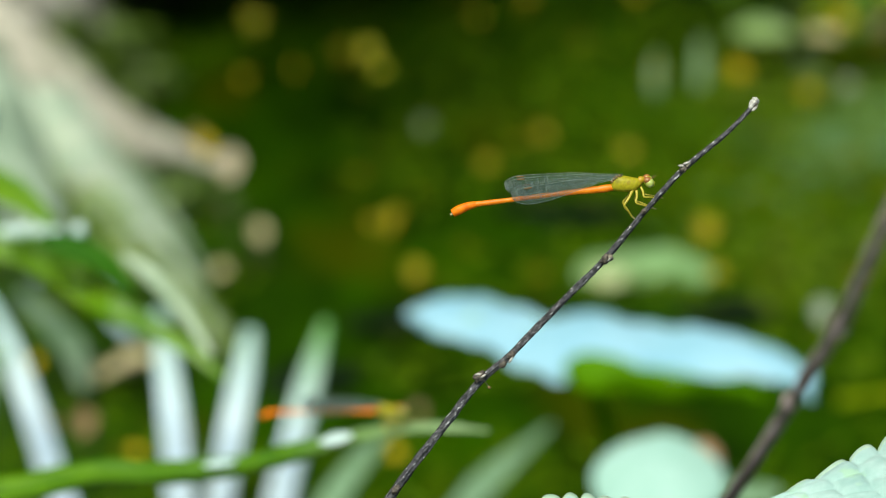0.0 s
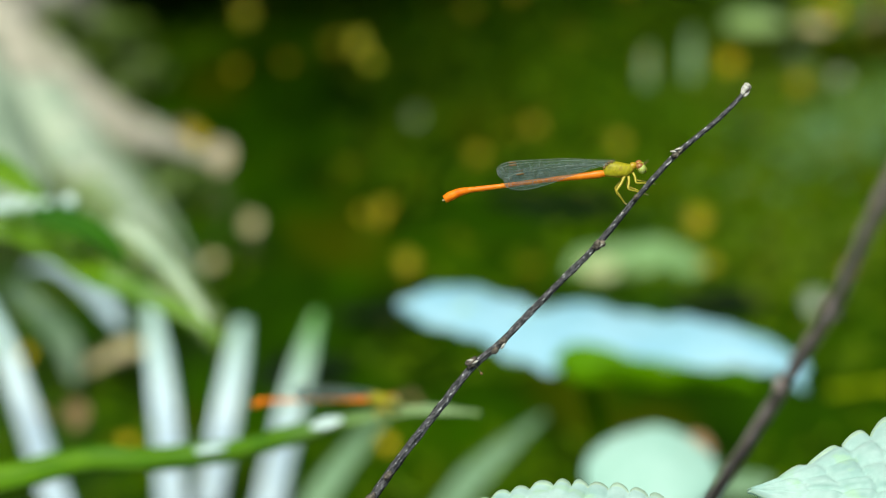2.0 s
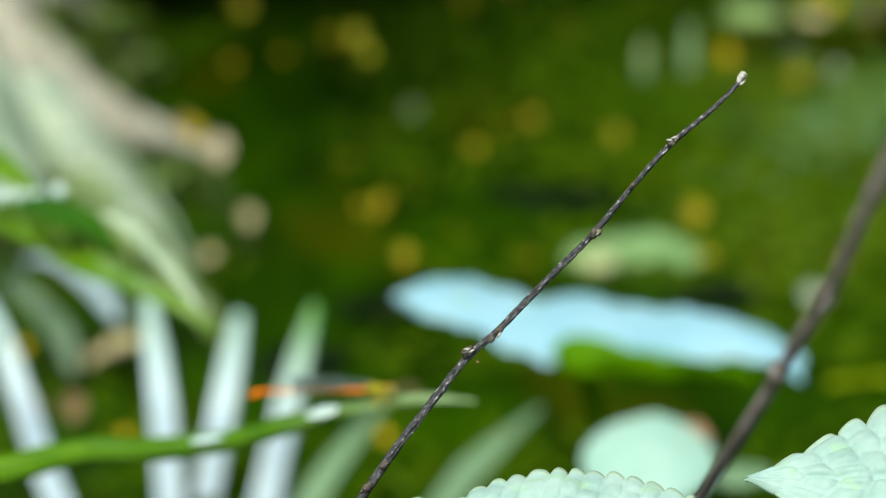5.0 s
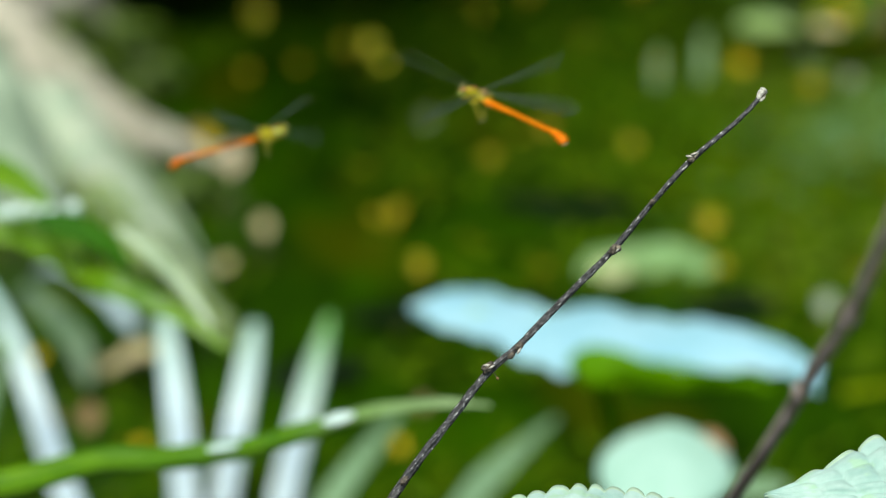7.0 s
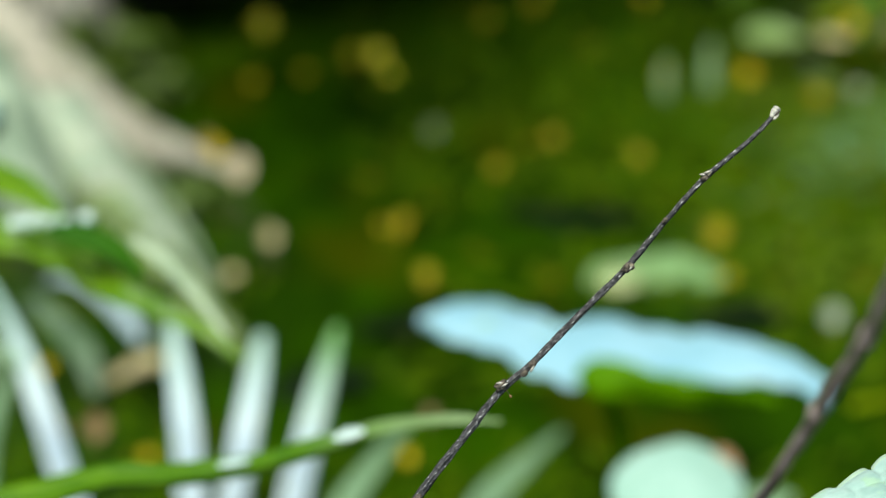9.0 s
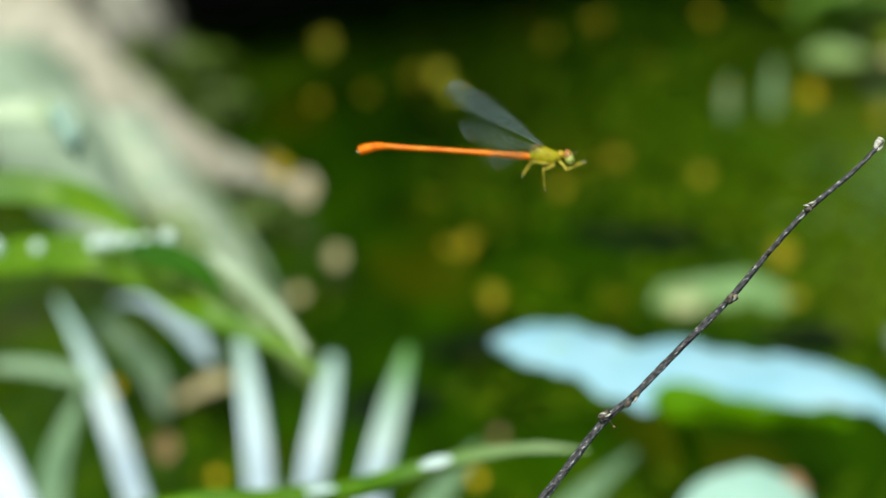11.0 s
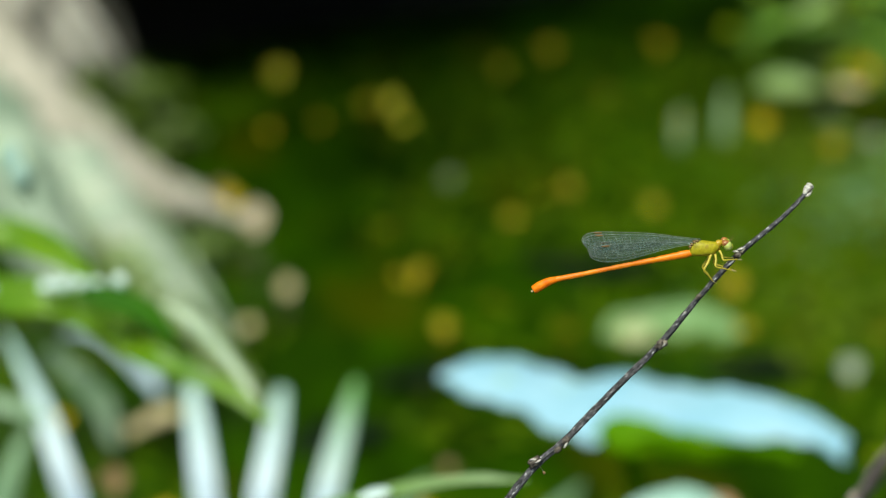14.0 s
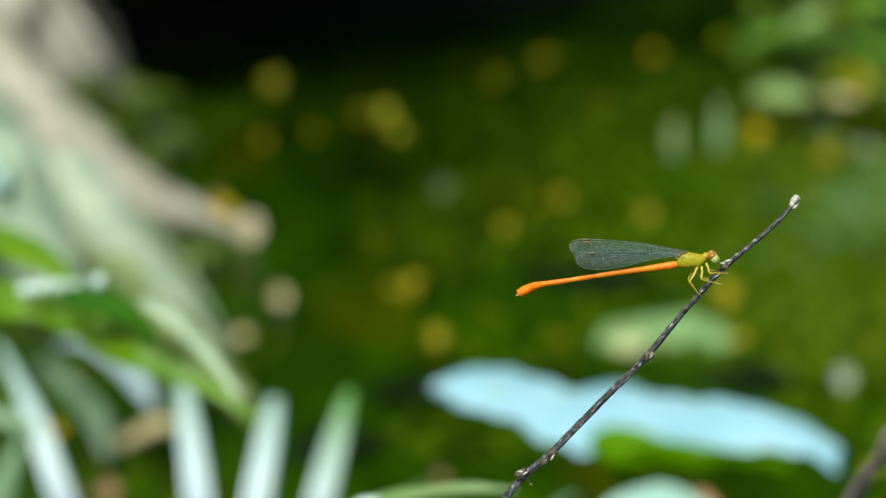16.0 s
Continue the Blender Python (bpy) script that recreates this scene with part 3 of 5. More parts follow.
def build_floating():
    yl, oc, cr, ol, br, gr = "curled yellow leaf floating on the pond", "curled ochre leaf floating on the pond", "cream dead leaf floating on the pond", "olive-brown dead leaf soaked in the pond", "brown dead leaf floating on the pond", "grey leaf shape floating on the pond"
    for spot, size, m, label, tilt, turn in (
            ((-0.0520, 2.8565, 0.0000), 0.016, M_YELLOW, yl, 50, 80),
            ((-0.0425, 2.7905, 0.0000), 0.011, M_YELLOW, yl, 55, 100),
            ((-0.0695, 2.8565, 0.0000), 0.016, M_OLIVE, ol, 30, 60),
            ((0.1970, 2.7776, 0.0000), 0.016, M_OCHRE, oc, 60, 90),
            ((0.1458, 2.2799, 0.0000), 0.016, M_OLIVE, ol, 50, 80),
            ((-0.0297, 2.3020, 0.0000), 0.017, M_OLIVE, ol, 40, 40),
            ((-0.0392, 2.3065, 0.0000), 0.010, M_OLIVE, ol, 30, 130),
            ((-0.0147, 2.1792, 0.0000), 0.013, M_OLIVE, ol, 45, 90),
            ((0.0615, 2.5570, 0.0000), 0.014, M_OLIVE, ol, 45, 95),
            ((0.1116, 2.5036, 0.0000), 0.013, M_OLIVE, ol, 45, 85),
            # Grey leaf shape added in place of a sky glint on the water
            ((-0.0120, 2.5902, 0.0000), 0.013, M_GREY_DIM, gr, 45, 85),
            ((-0.1353, 2.9832, 0.0000), 0.018, M_YELLOW, yl, 55, 90),
            ((-0.1257, 2.4300, 0.0050), 0.021, M_BUFF, "pale buff dead leaf lying at the root's end", 60, 75),
            ((-0.1408, 2.4423, 0.0165), 0.015, M_OCHRE, "ochre dead leaf lying on the cream root", 40, 120),
            ((-0.1528, 2.5480, 0.0000), 0.014, M_BROWN, br, 50, 60),
            ((-0.1013, 2.2770, 0.0000), 0.013, M_CREAM, cr, 60, 95),
            ((0.1929, 2.0854, 0.0000), 0.014, M_GREY, gr, 50, 85),
            ((-0.1600, 1.9544, 0.0020), 0.034, M_CREAM, cr, 8, 12),
            ((-0.1635, 1.9577, 0.0000), 0.011, M_CREAM, cr, 45, 110),
            ((-0.1638, 1.8637, 0.0000), 0.014, M_BROWN, br, 45, 80),
            ((-0.1375, 1.8199, 0.0000), 0.008, M_OCHRE, oc, 40, 80),
            ((-0.1986, 1.9854, 0.0000), 0.008, M_OCHRE, oc, 35, 70),
            ((-0.0115, 1.8941, 0.0000), 0.008, M_BROWN, br, 35, 80),
            ((-0.0212, 1.8199, 0.0000), 0.008, M_OCHRE, oc, 40, 100),
            ((0.0257, 2.4691, 0.0000), 0.013, M_OLIVE, ol, 30, 80),
            ((0.0249, 3.0078, 0.0000), 0.013, M_OLIVE, ol, 45, 80),
            ((0.0612, 3.0921, 0.0000), 0.016, M_OLIVE, ol, 35, 80),
            ((0.1441, 3.1185, 0.0000), 0.016, M_OLIVE, ol, 25, 95),
            ((0.1454, 2.1752, 0.0000), 0.011, M_OLIVE, ol, 35, 80),
            ((-0.1182, 2.1819, 0.0000), 0.011, M_CREAM, cr, 45, 70),
            ((-0.1331, 2.7628, 0.0000), 0.012, M_OLIVE, ol, 25, 70),
            ((0.1425, 2.7840, 0.0000), 0.013, M_OCHRE, oc, 40, 85),
            ((0.2376, 2.7012, 0.0000), 0.014, M_OLIVE, ol, 35, 85),
            ((0.3085, 2.9661, 0.0000), 0.014, M_CREAM, cr, 50, 80),
            ((0.2895, 2.9783, 0.0000), 0.013, M_YELLOW, yl, 40, 70),
            ((0.2664, 2.7315, 0.0000), 0.012, M_GREY, gr, 40, 70),
            ((-0.1827, 2.7734, 0.0000), 0.010, M_OLIVE, ol, 30, 70),
            ((-0.1004, 2.7948, 0.0000), 0.011, M_OLIVE, ol, 20, 60),
            ((-0.1815, 1.8587, 0.0000), 0.012, M_BROWN, br, 40, 80),
            ((0.3045, 2.9750, 0.0030), 0.022, M_CREAM, cr, 45, 80),
            ((0.2456, 2.7496, 0.0020), 0.016, M_GREY_DIM, gr, 40, 85),
            ((0.2732, 2.8469, 0.0060), 0.034, M_PALE_GREEN, "pale green leaf floating on the pond", 25, 20),
            ((0.2867, 2.9534, 0.0100), 0.030, M_OCHRE, oc, 35, 70),
            ((0.2359, 2.8923, 0.0100), 0.050, M_PALE_GREEN, "pale green leaf floating on the pond", 15, -20),
            ((0.3132, 2.9727, 0.0040), 0.020, M_CREAM, cr, 45, 75),
            ((0.3030, 2.8574, 0.0040), 0.020, M_YELLOW, yl, 35, 80),
            ((0.2417, 2.7980, 0.0040), 0.018, M_GREY_DIM, gr, 35, 60),
            # Near-black leaf shapes, added only to darken areas of the water
            ((0.0641, 2.3260, 0.0010), 0.060, M_DARK_PATCH, "dark leaf-shaped patch added to darken the pond", 2, 10),
            ((0.0360, 2.3560, 0.0010), 0.050, M_DARK_PATCH, "dark leaf-shaped patch added to darken the pond", 2, -30),
            ((0.1285, 2.0898, 0.0010), 0.060, M_DARK_PATCH, "dark leaf-shaped patch added to darken the pond", 2, 5),
            ((-0.0763, 1.9418, 0.0010), 0.060, M_DARK_PATCH, "dark leaf-shaped patch added to darken the pond", 2, 40),
            ((-0.0412, 2.0738, 0.0010), 0.050, M_DARK_PATCH, "dark leaf-shaped patch added to darken the pond", 2, -10),
    ):
        curled_leaf(spot, size, m, label, tilt, turn, 0.06 if m is M_DARK_PATCH else 0.5)
    rnd = random.Random(11)
    # Gaps in the weed that darken the water; the fourth mimics the broad leaf's shadow
    weed_gaps = ((0.056, 2.335, 0.045, 0.050, 1.0), (-0.075, 1.960, 0.035, 0.080, 1.0), (0.120, 2.090, 0.050, 0.035, 1.0), (0.110, 1.905, 0.060, 0.050, 1.0),
                  (-0.050, 2.100, 0.035, 0.060, 0.8), (-0.120, 2.650, 0.060, 0.150, 0.9), (-0.085, 2.330, 0.040, 0.080, 0.6))
    beds = ((0.200, 2.260, 0.110, 0.200, 1.0), (0.000, 1.985, 0.050, 0.040, 0.9), (0.125, 2.430, 0.080, 0.090, 0.8), (0.045, 1.780, 0.110, 0.050, 0.5), (0.060, 2.620, 0.130, 0.100, 0.45), (0.280, 2.750, 0.100, 0.200, 0.9), (-0.040, 2.480, 0.060, 0.070, 0.35), (-0.060, 2.850, 0.160, 0.120, 0.4))

    def lie(x, y, patches):
        return sum(h * math.exp(-((x - a) / p) ** 2 - ((y - b) / q) ** 2) for a, b, p, q, h in patches)
    verts, faces = [], []
    made = 0
    while made < 7000:
        x, y = rnd.uniform(-0.5, 0.6), rnd.uniform(1.45, 3.15)
        if rnd.random() > 0.10 + 0.55 * lie(x, y, beds) - 0.6 * lie(x, y, weed_gaps):
            continue
        made += 1
        s, a = rnd.uniform(0.003, 0.008), rnd.uniform(0, 6.3)
        c = Vector((x, y, 0.0015))
        ax = Vector((math.cos(a), math.sin(a), rnd.uniform(0, 0.5))) * s
        ay = Vector((-math.sin(a), math.cos(a), rnd.uniform(-0.3, 0.3))) * s * 0.55
        n = len(verts)
        top = [c + q + Vector((0, 0, abs(q.z))) for q in (-ax, ay, ax, -ay)]
        verts += [tuple(v) for v in top] + [(v.x, v.y, v.z - 0.0012) for v in top]
        faces += [(n, n + 1, n + 2, n + 3), (n + 7, n + 6, n + 5, n + 4)] + [(n + j, n + 4 + j, n + 4 + (j + 1) % 4, n + (j + 1) % 4) for j in range(4)]
    me = bpy.data.meshes.new("water_weed")
    me.from_pydata(verts, [], faces)
    me.materials.append(M_WEED)
    tagged(new("water_weed", me), "beds of small olive and yellow-green water weed", "weed", kind="stuff")
    bm = bmesh.new()
    for k in range(1100):
        u, v = rnd.gauss(0, 1), rnd.gauss(0, 1)
        x, y = 0.295 + 0.055 * u + 0.02 * v, 2.66 + 0.10 * v + 0.09 * u
        s = rnd.uniform(0.0015, 0.003)
        ring = [bm.verts.new((x + s * math.cos(a), y + s * math.sin(a), 0.0012 + 0.0012 * rnd.random())) for a in (0, 1.05, 2.1, 3.15, 4.2, 5.25)]
        low = [bm.verts.new((q.co.x, q.co.y, q.co.z - 0.001)) for q in ring]
        bm.faces.new(ring)
        for j in range(6):
            bm.faces.new((ring[j], low[j], low[(j + 1) % 6], ring[(j + 1) % 6]))
    tagged(part("duckweed", bm, M_DUCKWEED), "pale blue-green drift of floating duckweed", "duckweed", kind="stuff")
    # Weed drift; its first 320 pieces stand in for reflections on the water
    bm = bmesh.new()
    for k in range(900):
        u, v = rnd.gauss(0, 1), rnd.gauss(0, 1)
        x, y = (0.205 + 0.035 * u, 2.24 + 0.07 * v + 0.03 * u) if k < 320 else (0.225 + 0.03 * u, 2.78 + 0.08 * v + 0.03 * u)
        s = rnd.uniform(0.0015, 0.003)
        ring = [bm.verts.new((x + s * math.cos(a), y + s * math.sin(a), 0.0012 + 0.0012 * rnd.random())) for a in (0, 1.05, 2.1, 3.15, 4.2, 5.25)]
        low = [bm.verts.new((q.co.x, q.co.y, q.co.z - 0.001)) for q in ring]
        bm.faces.new(ring)
        for j in range(6):
            bm.faces.new((ring[j], low[j], low[(j + 1) % 6], ring[(j + 1) % 6]))
    tagged(part("water_weed", bm, M_WEED_PALE), "pale yellow-green weed drift, partly added to mimic reflections on the water", "weed", kind="stuff")


M_DUCKWEED = surface("duckweed", (0.12, 0.25, 0.08), (0.26, 0.42, 0.22), 30, 0.6, 0.1, specular=0.15)
M_SHOOT = surface("reed_shoot", (0.23, 0.36, 0.17), (0.38, 0.51, 0.31), 60, 0.6, 0.1, specular=0.2)
M_WEED_PALE = surface("pale_water_weed", (0.10, 0.17, 0.01), (0.22, 0.28, 0.03), 8, 0.6, 0.1, specular=0.1)
M_WEED = surface("water_weed", (0.024, 0.075, 0.001), (0.105, 0.165, 0.003), 45, 0.6, 0.1, specular=0.08, spots=((0.2, 0.16, 0.006), 30, 0.63))


# ---- large pond leaves ----
def broad_blade():
    """The long drooping blade, tip to tip along x: its middle sinks and its margin is torn into lobes."""
    middle = [-0.2, -0.6, -2.6, -8.6, -12.9, -9.0, -11.1, -14.0, -14.4, -15.4, -18.2, -27.0]
    half = [0.7, 7.8, 9.8, 11.2, 10.7, 10.1, 10.0, 8.9, 8.4, 7.6, 6.7, 5.2]
    path = smooth_path([(0, m, h) for m, h in zip(middle, half)], [0] * 12, 110)
    bm = bmesh.new()
    sheets = ([], [])
    for i, (p, _) in enumerate(path):
        u = i / 110
        for sheet, off in zip(sheets, (0.0005, -0.0005)):
            row = []
            for j in range(-12, 13):
                f = j / 12
                h = max(p.z, 0.8) * 1.72 * (1 + abs(f) ** 6 * (0.06 * math.sin(u * 61 + 2 * f) + 0.22 * noise.noise(Vector((u * 14, f * 2, 3)))))
                y = (p.y * 1.72 + f * h) * 0.001
                vein = -math.exp(-(((u * 9 - abs(f) * 0.8) % 1.0 - 0.5) / 0.12) ** 2) * (1 - f ** 4) - 1.6 * math.exp(-(f / 0.06) ** 2)
                z = 0.0005 * vein - 0.0020 * f * f + 0.0011 * math.sin(u * 17 + 2 * f) * abs(f) + 0.0006 * noise.noise(Vector((u * 12, f * 4, 8)))
                row.append(bm.verts.new((u * 0.1505 + 0.0015 * math.sin(f * 3), y, z + off)))
            sheet.append(row)
    for sheet, flip in zip(sheets, (False, True)):
        for a, b in zip(sheet, sheet[1:]):
            for j in range(24):
                q = (a[j], b[j], b[j + 1], a[j + 1])
                bm.faces.new(q[::-1] if flip else q)
    top, low = sheets
    loop_t = top[0] + [r[-1] for r in top[1:]] + top[-1][-2::-1] + [r[0] for r in top[-2:0:-1]]
    loop_l = low[0] + [r[-1] for r in low[1:]] + low[-1][-2::-1] + [r[0] for r in low[-2:0:-1]]
    for k in range(len(loop_t)):
        j = (k + 1) % len(loop_t)
        bm.faces.new((loop_t[k], loop_t[j], loop_l[j], loop_l[k]))
    return bm


def build_pond_leaves():
    plant = holder("broad_leaf_plant", (0.0681, 1.6053, 0.0714), "broad leaf, sky reflection painted blue, on a green stalk above the water", "plant")
    inv = plant.matrix_world.inverted()
    blade = part("blade", broad_blade(), M_LEAF_SKY, plant, "blade with sky reflection painted blue and a ragged wavy margin")
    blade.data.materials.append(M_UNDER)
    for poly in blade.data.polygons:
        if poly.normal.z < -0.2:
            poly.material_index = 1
    blade.matrix_basis = inv @ Matrix.Translation((-0.0129, 1.5600, 0.1302)) @ pose(0, 0, 0, 22, 0, 0)
    part("stalk", tube([inv @ Vector(p) for p in ((0.0575, 1.5600, 0.1080), (0.0580, 1.5640, 0.1000), (0.0600, 1.5780, 0.0890), (0.0660, 1.6034, 0.0627), (0.0734, 1.6149, -0.0200))], [0.003, 0.0034, 0.0036, 0.004, 0.005], 30, 8), M_UNDER, plant, "bright green stalk")

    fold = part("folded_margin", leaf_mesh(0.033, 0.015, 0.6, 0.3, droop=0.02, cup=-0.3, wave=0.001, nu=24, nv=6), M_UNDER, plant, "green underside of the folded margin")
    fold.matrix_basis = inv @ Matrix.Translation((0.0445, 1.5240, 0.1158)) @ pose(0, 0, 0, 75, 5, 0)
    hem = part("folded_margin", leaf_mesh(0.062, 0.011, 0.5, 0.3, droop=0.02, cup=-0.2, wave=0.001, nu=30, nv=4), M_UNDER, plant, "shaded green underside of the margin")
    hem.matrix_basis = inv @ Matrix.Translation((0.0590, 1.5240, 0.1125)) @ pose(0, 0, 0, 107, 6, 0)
    mint = holder("round_leaf_plant", (0.0766, 1.4646, 0.0837), "round mint-green cupped leaf on a short stalk", "plant")
    inv = mint.matrix_world.inverted()
    blade = part("blade", leaf_mesh(0.043, 0.047, 0.5, 0.5, pucker=0.0004, droop=0.3, cup=-0.2, wave=0.001, veins=6, nu=30, nv=8), M_MINT, mint, "mint-green rounded blade")
    blade.matrix_basis = inv @ Matrix.Translation((0.0742, 1.4039, 0.0903)) @ pose(0, 0, 0, 0, 0, 88) @ pose(0, 0, 0, 0, -48, 0)
    edge = part("withered_edge", leaf_mesh(0.011, 0.006, 0.7, 0.4, cup=-0.2, nu=10, nv=3), M_RUST, mint, "withered orange-brown edge")
    edge.matrix_basis = inv @ Matrix.Translation((0.0908, 1.4593, 0.1062)) @ pose(0, 0, 0, 50, 40, 0)
    part("stalk", tube([inv @ Vector(p) for p in ((0.0726, 1.4045, 0.0896), (0.0737, 1.4122, 0.0781), (0.0766, 1.4527, 0.0300), (0.0775, 1.4560, -0.0500))], [0.0015, 0.0018, 0.002, 0.0022], 14, 6), M_STEM, mint)
    small = part("leaf", leaf_mesh(0.028, 0.02, 0.6, 0.5, droop=0.2, cup=-0.2, nu=14, nv=4), M_STRAP_DIM)
    small.matrix_world = Matrix.Translation((0.0947, 1.4453, 0.0892)) @ pose(0, 0, 0, 10, -12, 20)
    tagged(small, "small dull green leaf beside the round leaf", "leaf")

    pad = part("floating_pad", leaf_mesh(0.080, 0.052, 0.5, 0.5, droop=0.04, cup=0.1, wave=0.002, nu=24, nv=6), M_PAD)
    pad.matrix_world = Matrix.Translation((0.0706, 2.1723, -0.0046)) @ pose(0, 0, 0.008, 22, 2, 0)
    patch = part("withered_patch", leaf_mesh(0.020, 0.017, 0.5, 0.5, cup=0.1, nu=14, nv=4), M_FADED, pad, "cream withered patch")
    patch.matrix_basis = pad.matrix_world.inverted() @ Matrix.Translation((0.0761, 2.1447, 0.0097)) @ pose(0, 0, 0, 26, 2, 0)
    tagged(pad, "pale green floating pad with yellowing patches", "lily pad")
    olive = part("floating_pad", leaf_mesh(0.05, 0.04, 0.5, 0.5, droop=0.04, cup=0.1, wave=0.002, nu=20, nv=5), M_LIME)
    olive.matrix_world = Matrix.Translation((0.1847, 1.9162, -0.0047)) @ pose(0, 0, 0.004, 14, 8, 0)
    tagged(olive, "olive-yellow pad floating on the pond", "lily pad")
    return mint


# ---- strap leaves ----
def strap(name, points, widths, material, label, across=(1, 0.25, 0)):
    thing = holder(name, points[0], label, "strap leaf", "strap leaves by the pond")
    base = Vector(points[0])
    local = [Vector(p) - base for p in points]
    part("blade", ribbon(local, widths, across, 0.18, 0.0012, 36), material, thing)
    part("midrib", tube([p + Vector((0, -0.0006, 0)) for p in local], [w * 0.06 for w in widths], 24, 6), material, thing)
    return thing


def build_straps():
    pale, dim = "strap leaf standing in the water, sky sheen painted blue-white", "dull green strap leaf standing in the water"
    strap("strap_leaf", ((-0.1459, 1.6796, -0.0091), (-0.1588, 1.6861, 0.0202), (-0.1706, 1.6938, 0.0550), (-0.1822, 1.7102, 0.0824), (-0.1985, 1.7358, 0.1057)), [0.0113, 0.0109, 0.0102, 0.0077, 0.0014], M_STRAP_SHEEN, pale)
    strap("strap_leaf", ((-0.1093, 1.7084, -0.0178), (-0.1112, 1.7150, 0.0120), (-0.1141, 1.7224, 0.0450), (-0.1176, 1.7372, 0.0655), (-0.1216, 1.7522, 0.0850)), [0.0118, 0.0118, 0.0110, 0.0094, 0.0045], M_STRAP_SHEEN, pale)
    strap("strap_leaf", ((-0.0993, 1.7276, -0.0123), (-0.0945, 1.7343, 0.0120), (-0.0898, 1.7407, 0.0355), (-0.0858, 1.7556, 0.0555), (-0.0828, 1.7698, 0.0720)), [0.0116, 0.0113, 0.0108, 0.0096, 0.0050], M_STRAP_SHEEN, pale)
    strap("strap_leaf", ((-0.0729, 1.7084, -0.0066), (-0.0682, 1.7150, 0.0145), (-0.0618, 1.7213, 0.0407), (-0.0557, 1.7362, 0.0617), (-0.0497, 1.7519, 0.0805)), [0.0127, 0.0123, 0.0110, 0.0092, 0.0032], M_STRAP_SHEEN_TIP, "strap leaf with a green tip, sky sheen painted blue-white")
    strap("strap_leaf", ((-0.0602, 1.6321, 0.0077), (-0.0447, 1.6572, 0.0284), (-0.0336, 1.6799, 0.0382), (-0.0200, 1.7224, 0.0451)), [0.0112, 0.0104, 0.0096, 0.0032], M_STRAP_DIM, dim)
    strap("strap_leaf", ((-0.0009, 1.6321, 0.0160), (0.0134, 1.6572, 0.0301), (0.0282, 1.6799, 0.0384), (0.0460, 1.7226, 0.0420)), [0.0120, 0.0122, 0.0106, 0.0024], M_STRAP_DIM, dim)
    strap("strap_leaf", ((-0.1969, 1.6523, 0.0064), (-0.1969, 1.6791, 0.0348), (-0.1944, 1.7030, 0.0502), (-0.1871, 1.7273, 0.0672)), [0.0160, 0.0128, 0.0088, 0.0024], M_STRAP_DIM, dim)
    strap("strap_leaf", ((-0.1945, 1.5937, 0.0193), (-0.2036, 1.6193, 0.0421), (-0.2174, 1.6450, 0.0655), (-0.2361, 1.6703, 0.0874)), [0.0183, 0.0169, 0.0141, 0.0042], M_STRAP_SHEEN, pale)
    strap("bent_leaf", ((-0.1922, 1.9303, 0.0588), (-0.1767, 1.9206, 0.0615), (-0.1600, 1.9088, 0.0542), (-0.1501, 1.8968, 0.0463), (-0.1436, 1.8852, 0.0402)), [0.003, 0.006, 0.010, 0.009, 0.003], M_STRAP_GREY, "pale blue-grey bent strap leaf", (0.6, 0.6, 0.5))
    strap("bent_leaf", ((-0.2022, 1.9480, 0.0464), (-0.1888, 1.9457, 0.0360), (-0.1736, 1.9228, 0.0251), (-0.1674, 1.9091, 0.0094)), [0.006, 0.011, 0.012, 0.005], M_STRAP_SHADE, "bent strap leaf painted a shaded grey-green", (0.6, 0.6, 0.5))
    strap("bent_leaf", ((-0.2151, 1.6519, 0.0967), (-0.1969, 1.6516, 0.0956), (-0.1810, 1.6508, 0.0918), (-0.1741, 1.6499, 0.0878)), [0.005, 0.007, 0.007, 0.002], M_STRAP_DIM, "thin green strap leaf lying across", (0.1, 0.6, 0.8))


# ---- grass blade across the view ----
def build_grass():
    base = Vector((-0.1825, 1.0189, 0.1986))
    thing = holder("grass_blade", base, "long green grass blade arching over the water, with painted highlight patches", "grass")
    pts = [Vector(p) - base for p in ((-0.1825, 1.0189, 0.1986), (-0.1497, 1.0200, 0.2060), (-0.1112, 1.0200, 0.2110), (-0.0872, 1.0200, 0.2162), (-0.0700, 1.0200, 0.2164), (-0.0499, 1.0200, 0.2186), (-0.0316, 1.0190, 0.2234), (-0.0153, 1.0180, 0.2274), (0.0003, 1.0170, 0.2288), (0.0115, 1.0160, 0.2281))]
    part("blade", ribbon(pts, [0.0078, 0.0078, 0.0078, 0.0074, 0.0062, 0.0050, 0.0050, 0.0040, 0.0026, 0.001], (0, 0.8, 0.6), 0.35, 0.0004, 70, 0.0002), M_GRASS, thing)
    # Highlights on the blade, laid on as short pale strips
    for a, b, w in ((4.5, 4.9, 0.0028), (6.05, 6.55, 0.0040)):
        seg = [pts[int(f)].lerp(pts[int(f) + 1], f % 1) + Vector((0, -0.0012, 0.0012)) for f in (a, (a + b) / 2, b)]
        part("highlight_patch", ribbon(seg, [w * 0.3, w, w * 0.3], (0, 0.8, 0.6), 0.2, 0.0004, 12), M_SHEEN, thing, "pale patch painted as a highlight")
    # Dark ribbon added along the lower side, painting the blade's underside shade
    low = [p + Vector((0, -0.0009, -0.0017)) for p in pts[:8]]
    part("shaded_half", ribbon(low, [0.003, 0.0034, 0.0034, 0.0032, 0.0028, 0.0022, 0.0014, 0.0004], (0, 0.5, 0.85), 0.2, 0.0003, 60, 0.0002), M_GRASS_SHADE, thing, "lower half painted dark for its shade")
    return thing


